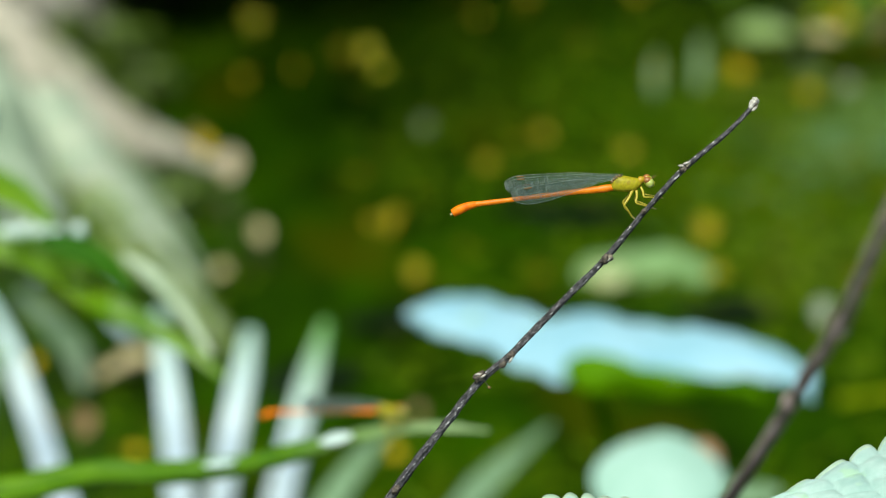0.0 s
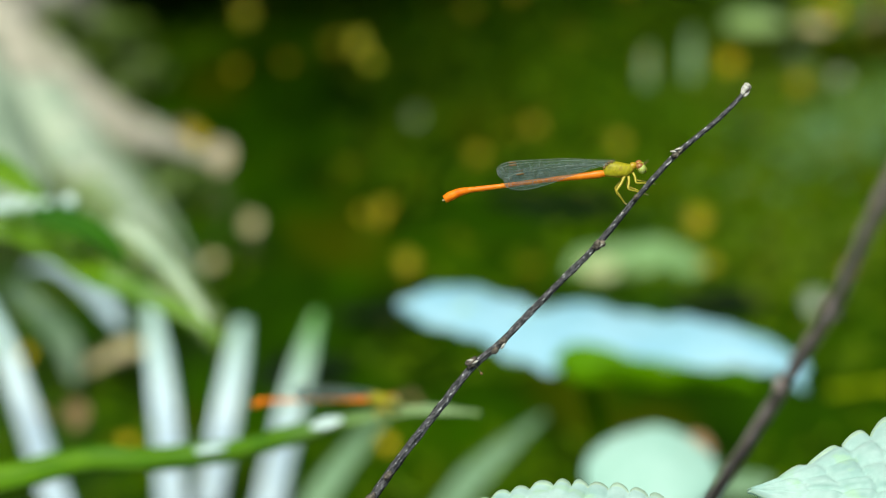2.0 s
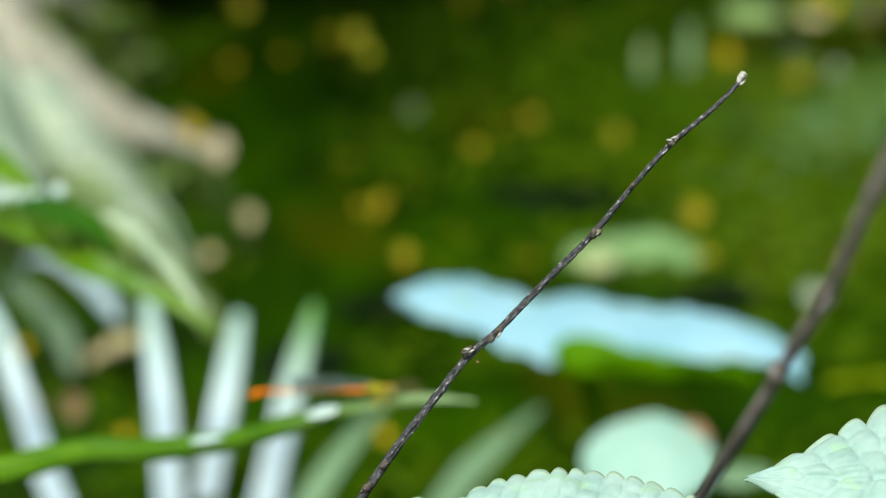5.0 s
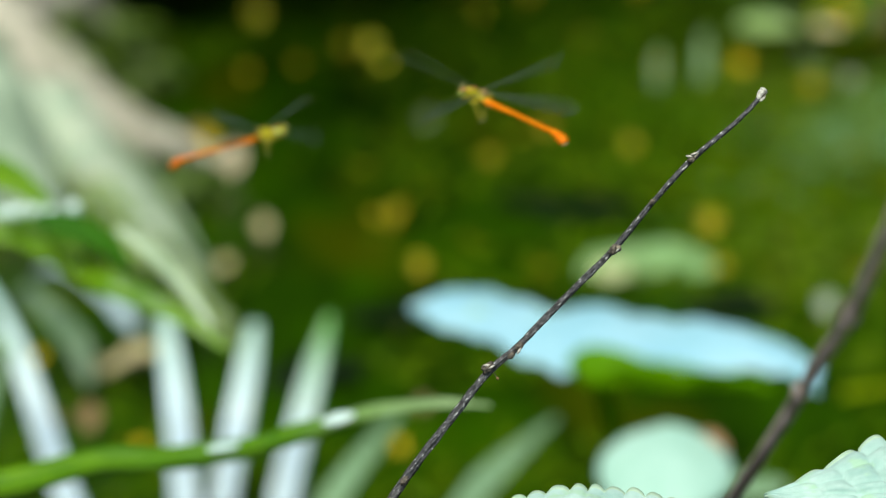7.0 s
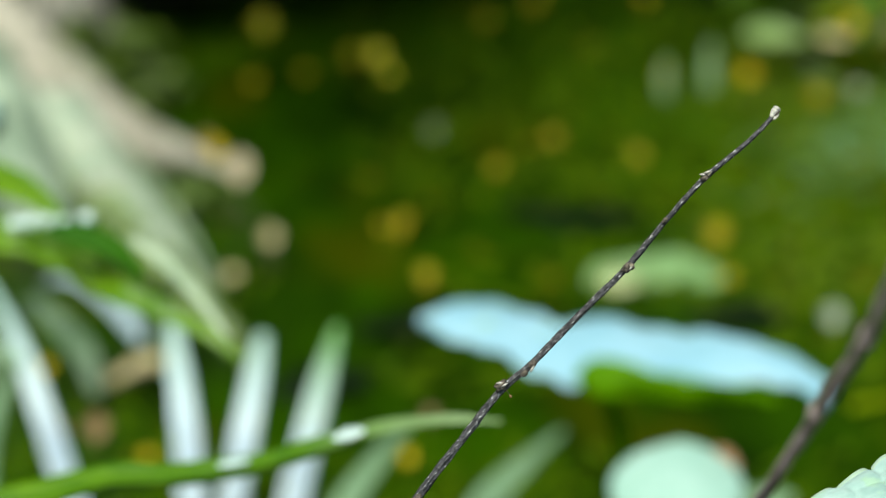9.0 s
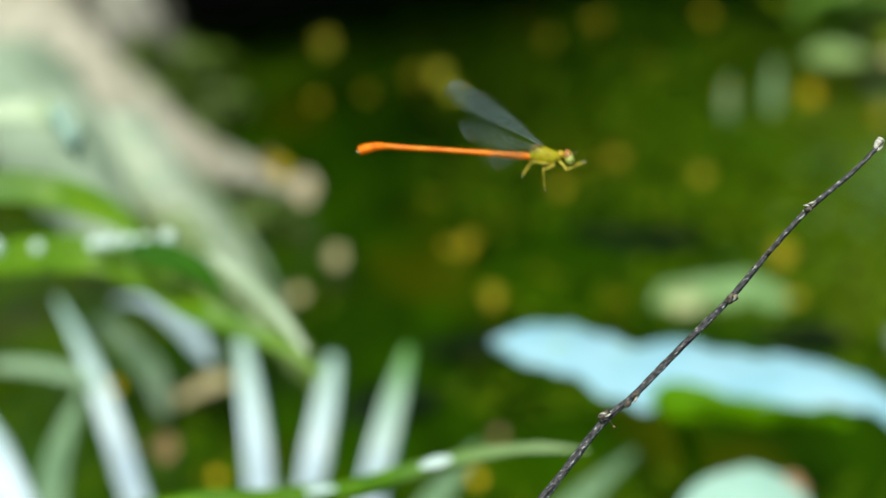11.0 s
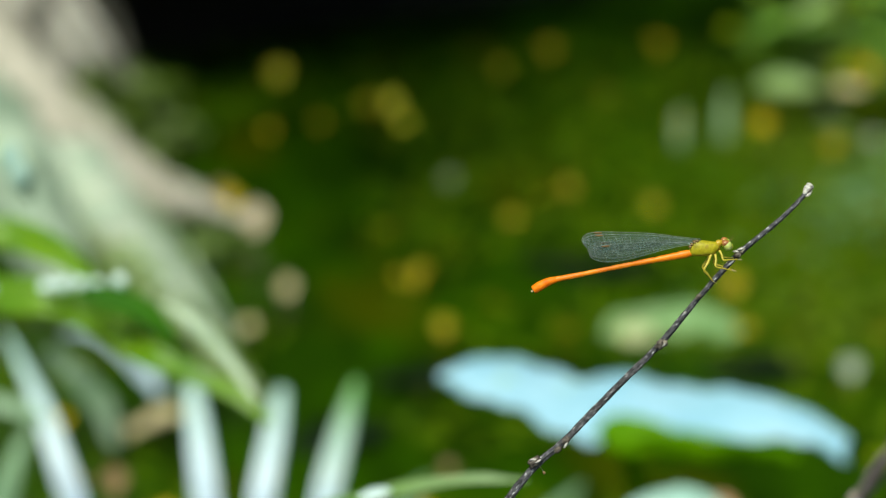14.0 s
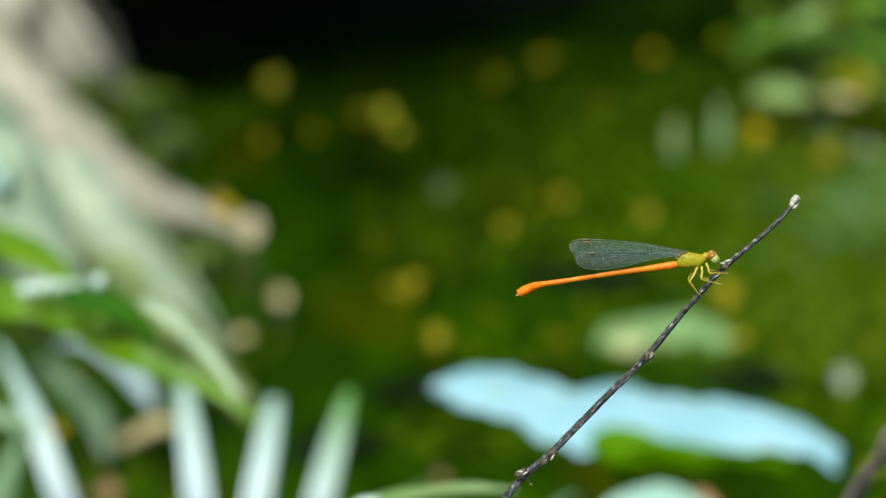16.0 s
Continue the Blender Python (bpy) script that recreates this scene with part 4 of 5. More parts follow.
# ---- arching leaf with dew ----
def build_arch():
    base = Vector((-0.2131, 1.2842, 0.1937))
    thing = holder("arching_leaf", base, "broad green arching leaf with a row of dew glints painted white", "leaf")
    pts = [Vector(p) - base for p in ((-0.2131, 1.2842, 0.1937), (-0.1918, 1.2880, 0.2110), (-0.1640, 1.2796, 0.2187), (-0.1367, 1.2697, 0.2201), (-0.1245, 1.2688, 0.2157), (-0.1123, 1.2670, 0.2075), (-0.1001, 1.2550, 0.2025), (-0.0888, 1.2527, 0.1972), (-0.0782, 1.2480, 0.1926), (-0.0662, 1.2412, 0.1842))]
    wid = [0.008, 0.011, 0.0125, 0.0125, 0.012, 0.010, 0.0085, 0.007, 0.005, 0.002]
    part("blade", ribbon(pts, wid, (0.15, 0.55, 0.8), 0.3, 0.0006, 60, 0.0003), M_ARCH, thing)
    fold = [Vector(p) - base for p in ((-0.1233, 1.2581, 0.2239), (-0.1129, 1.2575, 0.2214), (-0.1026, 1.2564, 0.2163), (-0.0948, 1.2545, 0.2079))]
    part("shaded_fold", ribbon(fold, [0.004, 0.009, 0.008, 0.002], (0.3, 0.5, 0.7), 0.2, 0.0006, 20), M_ARCH_SHADE, thing, "folded side painted deep green for its shade")
    # Paler strip: the leaf's reflected light painted as colour
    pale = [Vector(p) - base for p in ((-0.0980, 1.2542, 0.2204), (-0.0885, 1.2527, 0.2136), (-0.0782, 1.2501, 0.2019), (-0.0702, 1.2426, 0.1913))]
    part("sheen_half", ribbon(pale, [0.0015, 0.0055, 0.0042, 0.001], (0.5, 0.5, 0.5), 0.2, 0.0006, 20), M_ARCH_PALE, thing, "half of the leaf with sheen painted pale")
    for x, y, s in ((-92, 403, 1.0), (10, 404, 1.15), (38, 402, 1.2), (70, 402, 1.1), (100, 402, 0.9), (140, 400, 1.2), (-170, 398, 1.5)):
        p = base_at(x, y) - base
        part("dew_glint", ball(p, (0.0020 * s, 0.0018 * s, 0.0020 * s), 0.05, 12), M_DEW_GLINT, thing)
    second = holder("arching_leaf", base, "narrow green arching leaf above the dewy one", "leaf")
    pts = [Vector(p) - base for p in ((-0.2163, 1.3036, 0.1891), (-0.1947, 1.3106, 0.2207), (-0.1732, 1.3137, 0.2347), (-0.1516, 1.3133, 0.2329), (-0.1344, 1.3022, 0.2288), (-0.1219, 1.2903, 0.2214))]
    part("blade", ribbon(pts, [0.006, 0.009, 0.011, 0.011, 0.009, 0.003], (0.15, 0.55, 0.8), 0.3, 0.0006, 50), M_ARCH, second)
    part("midrib", tube([p + Vector((0, -0.0004, -0.0006)) for p in pts], [0.0007, 0.0007, 0.0006, 0.0005, 0.0004, 0.0002], 40, 6), M_ARCH_PALE, second, "paler midrib")
    third = holder("arching_leaf", base, "pale green leaf tip curling down, its wet sheen painted pale", "leaf")
    pts = [Vector(p) - base for p in ((-0.2195, 1.3231, 0.1845), (-0.2031, 1.3349, 0.2379), (-0.1817, 1.3286, 0.2557), (-0.1582, 1.3290, 0.2575), (-0.1471, 1.3180, 0.2540), (-0.1444, 1.3157, 0.2435))]
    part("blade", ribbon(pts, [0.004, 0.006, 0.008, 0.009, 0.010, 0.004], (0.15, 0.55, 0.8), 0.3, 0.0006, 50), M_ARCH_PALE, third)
    # Pale blobs that carry the tip's wet sheen in their colour
    for p in ((-0.1489, 1.3186, 0.2566), (-0.1457, 1.3125, 0.2523)):
        part("dew_glint", ball(Vector(p) - base, (0.004, 0.003, 0.005), 0.1, 12), M_DEW_GLINT_DIM, third)
    frond = holder("fern_frond", (-0.1954, 2.0588, 0.0842), "pale feathery frond hanging beside the mossy root", "fern")
    inv = frond.matrix_world.inverted()
    rib = [inv @ Vector(p) for p in ((-0.1954, 2.0588, 0.0842), (-0.1684, 2.0341, 0.0651), (-0.1392, 1.9899, 0.0507), (-0.1123, 1.9457, 0.0360), (-0.0948, 1.9119, 0.0223))]
    part("midrib", tube(rib, [0.0016, 0.0014, 0.0011, 0.0008, 0.0004], 24, 6), M_FERN_PALE, frond)
    rnd = random.Random(31)
    path = smooth_path(rib, [1.0, 1.0, 0.9, 0.6, 0.25], 30)
    for k in range(3, 30):
        p, w = path[k]
        along = (path[k][0] - path[k - 1][0]).normalized()
        for side in (-1, 1):
            if rnd.random() < 0.12:
                continue
            out = Vector((along.z * side, -0.2, -along.x * side)) * 0.75 + along * 0.7
            tip = p + out.normalized() * 0.024 * w * rnd.uniform(0.75, 1.15)
            bend = p.lerp(tip, 0.55) + Vector((0, -0.001, 0.002))
            part("leaflet", ribbon([p, bend, tip], [0.0016, 0.0034 * w + 0.0008, 0.0006], (0.4, 0.3, 0.8), 0.2, 0.0004, 8), (M_FERN_PALE, M_FERN)[rnd.randrange(2)], frond)
    return thing, second, third


def base_at(x, y):
    """A point on the dewy leaf's fold, from its place across and up the leaf."""
    return Vector((-0.1358, 1.2629, 0.2273)) + Vector((x * 0.000173, 0, -(y - 392) * 0.000169))


# ---- twigs ----
def ridged(points, radii, n, sides):
    """A dry stem with long uneven ridges and furrows."""
    bm = bmesh.new()
    path = smooth_path(points, radii, n)
    rings, side, run = [], None, 0.0
    for k, (p, r) in enumerate(path):
        t = (path[min(k + 1, n)][0] - path[max(k - 1, 0)][0]).normalized()
        run += (p - path[max(k - 1, 0)][0]).length
        side = t.cross(Vector((0.3, -0.9, 0.2))).normalized() if side is None else (side - t * side.dot(t)).normalized()
        up = t.cross(side)
        ring = []
        for j in range(sides):
            a = 2 * math.pi * j / sides
            c, d = math.cos(a), math.sin(a)
            ridge = noise.noise(Vector((c * 2.2, d * 2.2, run * 170))) * 0.34 + noise.noise(Vector((c * 4.5, d * 4.5, run * 520))) * 0.18
            ring.append(bm.verts.new(p + (side * c + up * d) * r * (1.02 + ridge + 0.10 * noise.noise(Vector((0.5, 0.3, run * 240))))))
        rings.append(ring)
    for a, b in zip(rings, rings[1:]):
        for j in range(sides):
            bm.faces.new((a[j], a[(j + 1) % sides], b[(j + 1) % sides], b[j]))
    bm.faces.new(rings[0][::-1])
    bm.faces.new(rings[-1])
    return bm


def build_twigs():
    base = Vector((-0.0412, 0.7208, 0.2401))
    twig = holder("perch_twig", Matrix.Translation(base) @ pose(0, 0, 0, 0, -44, 0), "dark grey dry twig with buds and a pale broken tip", "twig")
    inv = twig.matrix_world.inverted()
    pts = [inv @ Vector(p) for p in ((-0.0487, 0.7309, 0.1008), (-0.0412, 0.7208, 0.2401), (-0.0225, 0.7183, 0.2749), (-0.0095, 0.7226, 0.2944), (-0.0014, 0.7250, 0.3049), (0.0065, 0.7271, 0.3146), (0.0120, 0.7282, 0.3193), (0.0202, 0.7300, 0.3275), (0.0289, 0.7319, 0.3360), (0.0358, 0.7336, 0.3441), (0.0428, 0.7353, 0.3515), (0.0509, 0.7368, 0.3582), (0.0555, 0.7378, 0.3629))]
    part("stem", ridged(pts, [0.0012, 0.00100, 0.00088, 0.00077, 0.00071, 0.00064, 0.00061, 0.00056, 0.00052, 0.00050, 0.00047, 0.00044, 0.00042], 800, 28), M_BARK, twig)
    tip = part("broken_tip", tube([pts[-1] + Vector(q) for q in ((-0.0012, 0, 0), (-0.0002, 0, 0.0002), (0.0007, 0, 0.0003), (0.0010, 0, 0.0003))], [0.00044, 0.00072, 0.00066, 0.0003], 20, 16, 0.5, 3, 0.2, 2200), M_CRUST, twig, "whitish broken tip")
    part("lip", ball(pts[-1] + Vector((-0.0006, -0.0005, -0.0005)), (0.0007, 0.0004, 0.00028), 0.5, 12), M_CRUST, tip)
    part("split", ball(pts[-1] + Vector((0.0001, -0.00072, -0.0001)), (0.0007, 0.00016, 0.00014), 0.4, 10), M_BUD, tip, "dark split in the broken wood")
    for p, a in (((0.0424, 0.7342, 0.3524), 30), ((0.0432, 0.7340, 0.3529), 10), ((0.0296, 0.7306, 0.3363), -20), ((0.0063, 0.7260, 0.3163), 20), ((0.0071, 0.7258, 0.3160), 0), ((0.0120, 0.7266, 0.3187), -30)):
        crust = part("bud_crust", ball((0, 0, 0), (0.00062, 0.00045, 0.0002), 0.7, 12), M_BROKEN, twig, "pale crust on a bud scar")
        crust.matrix_basis = Matrix.Translation(inv @ Vector(p)) @ pose(0, 0, 0, 0, 20 + a, 0)
    for p, size, m in (((0.0429, 0.7344, 0.3521), 1.0, M_BUD), ((0.0435, 0.7340, 0.3526), 0.45, M_BUD_PALE), ((0.0291, 0.7309, 0.3362), 1.1, M_BUD), ((0.0297, 0.7305, 0.3366), 0.5, M_BUD_PALE), ((0.0121, 0.7271, 0.3194), 0.8, M_BUD), ((0.0107, 0.7268, 0.3179), 0.7, M_BUD), ((0.0064, 0.7263, 0.3157), 1.1, M_BUD), ((0.0066, 0.7259, 0.3161), 0.5, M_BUD_PALE), ((0.0357, 0.7327, 0.3444), 0.6, M_BUD), ((-0.0084, 0.7220, 0.2960), 0.9, M_BUD), ((-0.0116, 0.7211, 0.2921), 1.0, M_BUD), ((0.0333, 0.7323, 0.3416), 0.3, M_BROKEN)):
        part("bud", ball(inv @ Vector(p), (0.0011 * size, 0.0007 * size, 0.0007 * size), 0.7, 14), m, twig)
    part("bud", ball(inv @ Vector((0.0082, 0.7250, 0.3141)), (0.00026, 0.00026, 0.0003), 0.3, 10), M_BROWN, twig, "tiny brown seed hanging on a thread")
    part("thread", tube([inv @ Vector(p) for p in ((0.0072, 0.7262, 0.3152), (0.0078, 0.7251, 0.3147), (0.0082, 0.7250, 0.3141))], [0.00006, 0.00005, 0.00005], 6, 5), M_BUD, twig)

    base = Vector((0.0371, 0.7646, 0.2526))
    twig = holder("bare_twig", base, "bare brown twig leaning beside the perch", "twig")
    pts = [Vector(p) - base for p in ((0.0134, 0.7882, 0.0821), (0.0371, 0.7646, 0.2526), (0.0419, 0.6725, 0.2991), (0.0422, 0.5880, 0.3339), (0.0467, 0.5619, 0.3516), (0.0489, 0.5475, 0.3613), (0.0515, 0.5330, 0.3714), (0.0535, 0.5219, 0.3814), (0.0553, 0.5138, 0.3894), (0.0589, 0.5064, 0.4013), (0.0640, 0.4999, 0.4170))]
    part("stem", ridged(pts, [0.0014, 0.0011, 0.0009, 0.00086, 0.00088, 0.00092, 0.00095, 0.00092, 0.00088, 0.00083, 0.0007], 260, 18), M_BARK2, twig)
    part("bud", ball(Vector((0.0515, 0.5325, 0.3717)) - base, (0.0013, 0.0012, 0.0016), 0.3, 12), M_BARK2, twig)
    part("bud", ball(Vector((0.0473, 0.5561, 0.3554)) - base, (0.0012, 0.0011, 0.0013), 0.3, 12), M_BARK2, twig)


# ---- nettle in front ----
def crenate_leaf(length, width, blunt, teeth, tooth, seed):
    """A puckered leaf, base at the origin and tip along x: a dome between every two veins, rounded teeth along the margin."""
    bm = bmesh.new()
    nu, nv = teeth * 12, 20
    sheets = ([], [])
    for i in range(nu + 1):
        u = i / nu
        x = u / 0.42 if u < 0.42 else 1 - (u - 0.42) / 0.58
        base = width / 2 * max(math.sin(max(x, 0) * math.pi / 2), 0) ** (0.7 if u < 0.42 else blunt)
        for sheet, off in zip(sheets, (0.00025, -0.00025)):
            row = []
            for j in range(-nv, nv + 1):
                f = j / nv
                r = abs(f)
                run = u * teeth - 1.1 * r + 0.25 * noise.noise(Vector((u * 9, f * 2, seed)))
                tt = (run + 1.1) % 1.0
                big = 1 + 0.4 * noise.noise(Vector((math.floor(run), seed, math.copysign(2, f))))
                lobe = (math.sin(math.pi * min(tt ** 0.8, 1)) ** 0.55 - 0.5) * tooth * big * (1 - ease((u - 0.93) / 0.07))
                half = base * (1 + r ** 8 * lobe) + 0.0003
                ring = r * (teeth / 5.0 + 0.5 * noise.noise(Vector((u * 5, seed, 4)))) + 0.5 * math.floor(run) % 1.0
                dome = (1 - (2 * (run % 1.0) - 1) ** 4) * (1 - (2 * (ring % 1.0) - 1) ** 4) * (1 - 0.4 * r)
                fade = min(1.0, base / (width * 0.25))
                z = length * ((0.24 / teeth) * dome * fade - 0.020 * math.exp(-(f / 0.05) ** 2) * fade - 0.03 * u * u) - 0.16 * base * f * f
                z += 0.0006 * noise.noise(Vector((u * 8, f * 3, seed + 5))) - 0.0006 * r ** 8
                row.append(bm.verts.new((u * length + r ** 8 * tooth * 0.05 * width * tt, f * half, z + off)))
            sheet.append(row)
    for sheet, flip in zip(sheets, (False, True)):
        for a, b in zip(sheet, sheet[1:]):
            for j in range(2 * nv):
                q = (a[j], b[j], b[j + 1], a[j + 1])
                face = bm.faces.new(q[::-1] if flip else q)
                face.material_index = 1 if j < 1 or j > 2 * nv - 2 else 0
    top, low = sheets
    loop_t = top[0] + [r[-1] for r in top[1:]] + top[-1][-2::-1] + [r[0] for r in top[-2:0:-1]]
    loop_l = low[0] + [r[-1] for r in low[1:]] + low[-1][-2::-1] + [r[0] for r in low[-2:0:-1]]
    for k in range(len(loop_t)):
        j = (k + 1) % len(loop_t)
        bm.faces.new((loop_t[k], loop_t[j], loop_l[j], loop_l[k]))
    return bm


def build_nettle():
    base = Vector((0.0462, 0.6911, 0.1985))
    plant = holder("nettle_plant", base, "pale green puckered nettle leaves with toothed edges", "plant")
    part("stem", tube([Vector(p) - base for p in ((0.0475, 0.6944, 0.0700), (0.0462, 0.6911, 0.1985), (0.0461, 0.6924, 0.2504), (0.0476, 0.6981, 0.2762))], [0.0018, 0.0017, 0.0015, 0.0011], 30, 8), M_STEM, plant)
    for at, turn, size, width, blunt, teeth, tooth in (
            ((0.1251, 0.7076, 0.2960), (34, 2.5, 180), 0.070, 0.043, 1.25, 13, 0.30),
            ((-0.0045, 0.7047, 0.2860), (35, 0, -2), 0.066, 0.040, 0.75, 19, 0.10),
            ((0.0104, 0.7008, 0.2900), (26, 0, 184), 0.031, 0.020, 1.0, 9, 0.16)):
        lf = part("leaf", crenate_leaf(size, width, blunt, teeth, tooth, size * 90), M_NETTLE, plant)
        lf.data.materials.append(M_NETTLE_EDGE)
        lf.matrix_basis = Matrix.Translation(Vector(at) - base) @ pose(0, 0, 0, 0, turn[1], 0) @ pose(0, 0, 0, 0, 0, turn[2]) @ pose(0, 0, 0, turn[0] * (1 if abs(turn[2]) < 90 else -1), 0, 0)


# ---- damselflies ----
FOLDED = {"fore": (88.0, 84.5), "hind": (86.5, 89.5)}
WING_BASE = {"fore": (-0.0006, 0.0005, 0.0011), "hind": (-0.0019, 0.0005, 0.0008)}


def wing_mesh(length, chord):
    """Span along +x, leading edge towards +y; base at the origin."""
    bm = bmesh.new()
    n = 30
    top, low = [], []
    edges = []
    for k in range(n + 1):
        u = math.sin(k / n * math.pi / 2)
        lead = chord * (0.08 + 0.24 * ease(u / 0.5)) 
        trail = -chord * (0.05 + 0.66 * ease((u - 0.02) / 0.78)) * (1 - max(u - 0.72, 0) ** 2 * 2.5)
        end = math.sqrt(max(1 - (max(u - 0.84, 0) / 0.16) ** 2, 0.0004))
        lead, trail = (lead + trail) / 2 + (lead - trail) / 2 * end, (lead + trail) / 2 - (lead - trail) / 2 * end
        edges.append((u * length, lead, trail))
        top.append([bm.verts.new((u * length, lead + (trail - lead) * j / 4, 0.00008 * (j % 2) + 0.00001)) for j in range(5)])
        low.append([bm.verts.new((u * length, lead + (trail - lead) * j / 4, 0.00008 * (j % 2) - 0.00001)) for j in range(5)])
    for a, b in zip(top, top[1:]):
        for j in range(4):
            bm.faces.new((a[j], b[j], b[j + 1], a[j + 1]))
    for a, b in zip(low, low[1:]):
        for j in range(4):
            bm.faces.new((a[j + 1], b[j + 1], b[j], a[j]))
    return bm, edges


def vein_mesh(edges):
    bm = bmesh.new()

    def line(points, r):
        tube(points, [r] * len(points), max(3, len(points)), 4, bm=bm)
    z = 0.00004
    line([(x, a, z) for x, a, b in edges[::2]], 0.00005)
    line([(x, b, z) for x, a, b in edges[::2]], 0.00004)
    for q, f in enumerate((0.16, 0.36, 0.56, 0.78)):
        line([(x, a + (b - a) * (f + 0.05 * math.sin(x * 700 + q * 2)), z) for x, a, b in edges[3 + q::2]], 0.000018)
    rnd = random.Random(5)
    for q in range(150):
        g = rnd.uniform(5, 26.9)
        (x, a, b), (x2, a2, b2) = edges[int(g)], edges[int(g) + 1]
        x, a, b = x + (x2 - x) * (g % 1), a + (a2 - a) * (g % 1), b + (b2 - b) * (g % 1)
        f, lean = rnd.uniform(0, 0.75), rnd.uniform(-0.0002, 0.0003)
        tube([(x, a + (b - a) * f, z), (x + lean / 2, a + (b - a) * (f + 0.12), z), (x + lean, a + (b - a) * (f + 0.24), z)], [0.00002] * 3, 2, 3, bm=bm)
    return bm


def abdomen_profile():
    mm = 0.001
    pts = [(-2.3, -0.9), (-4.0, -1.15), (-7.9, -1.6), (-12.7, -2.15), (-17.5, -2.75), (-22.3, -3.4), (-26.7, -3.95), (-28.2, -4.3), (-29.8, -5.0), (-30.9, -5.6)]
    rad = [0.60, 0.72, 0.56, 0.46, 0.43, 0.46, 0.54, 0.74, 0.88, 0.70]
    return [(x * mm, 0, z * mm) for x, z in pts], [r * mm for r in rad]


def thorax_mesh():
    """Deep, flat-sided thorax: along x its back, belly and half width."""
    mm = 0.001
    rows = smooth_path([(-2.7, -0.15, -1.15), (-2.2, 0.70, -1.45), (-1.5, 1.18, -1.58), (-0.5, 1.16, -1.66), (0.6, 0.98, -1.66), (1.5, 0.82, -1.48), (2.2, 0.68, -0.95), (2.9, 0.62, -0.20)], [0.45, 0.8, 1.0, 1.12, 1.15, 1.02, 0.78, 0.45], 28)
    bm = bmesh.new()
    rings = []
    for p, w in rows:
        mid, high = (p.y + p.z) / 2, (p.y - p.z) / 2
        ring = []
        for j in range(20):
            a = 2 * math.pi * j / 20
            c, d = math.cos(a), math.sin(a)
            y = math.copysign(abs(c) ** 0.75, c) * w * (1 - 0.22 * max(d, 0))
            z = mid + math.copysign(abs(d) ** 0.85, d) * high * (1 + 0.05 * (abs(c) < 0.2 and d > 0))
            suture = 0.05 * math.exp(-((p.x - 0.55 * z - 0.1) / 0.16) ** 2) + 0.05 * math.exp(-((p.x - 0.55 * z - 1.2) / 0.16) ** 2)
            ring.append(bm.verts.new((p.x * mm, y * (1 - suture) * mm, z * mm)))
        rings.append(ring)
    for a, b in zip(rings, rings[1:]):
        for j in range(20):
            bm.faces.new((a[j], a[(j + 1) % 20], b[(j + 1) % 20], b[j]))
    bm.faces.new(rings[0])
    bm.faces.new(rings[-1])
    return bm


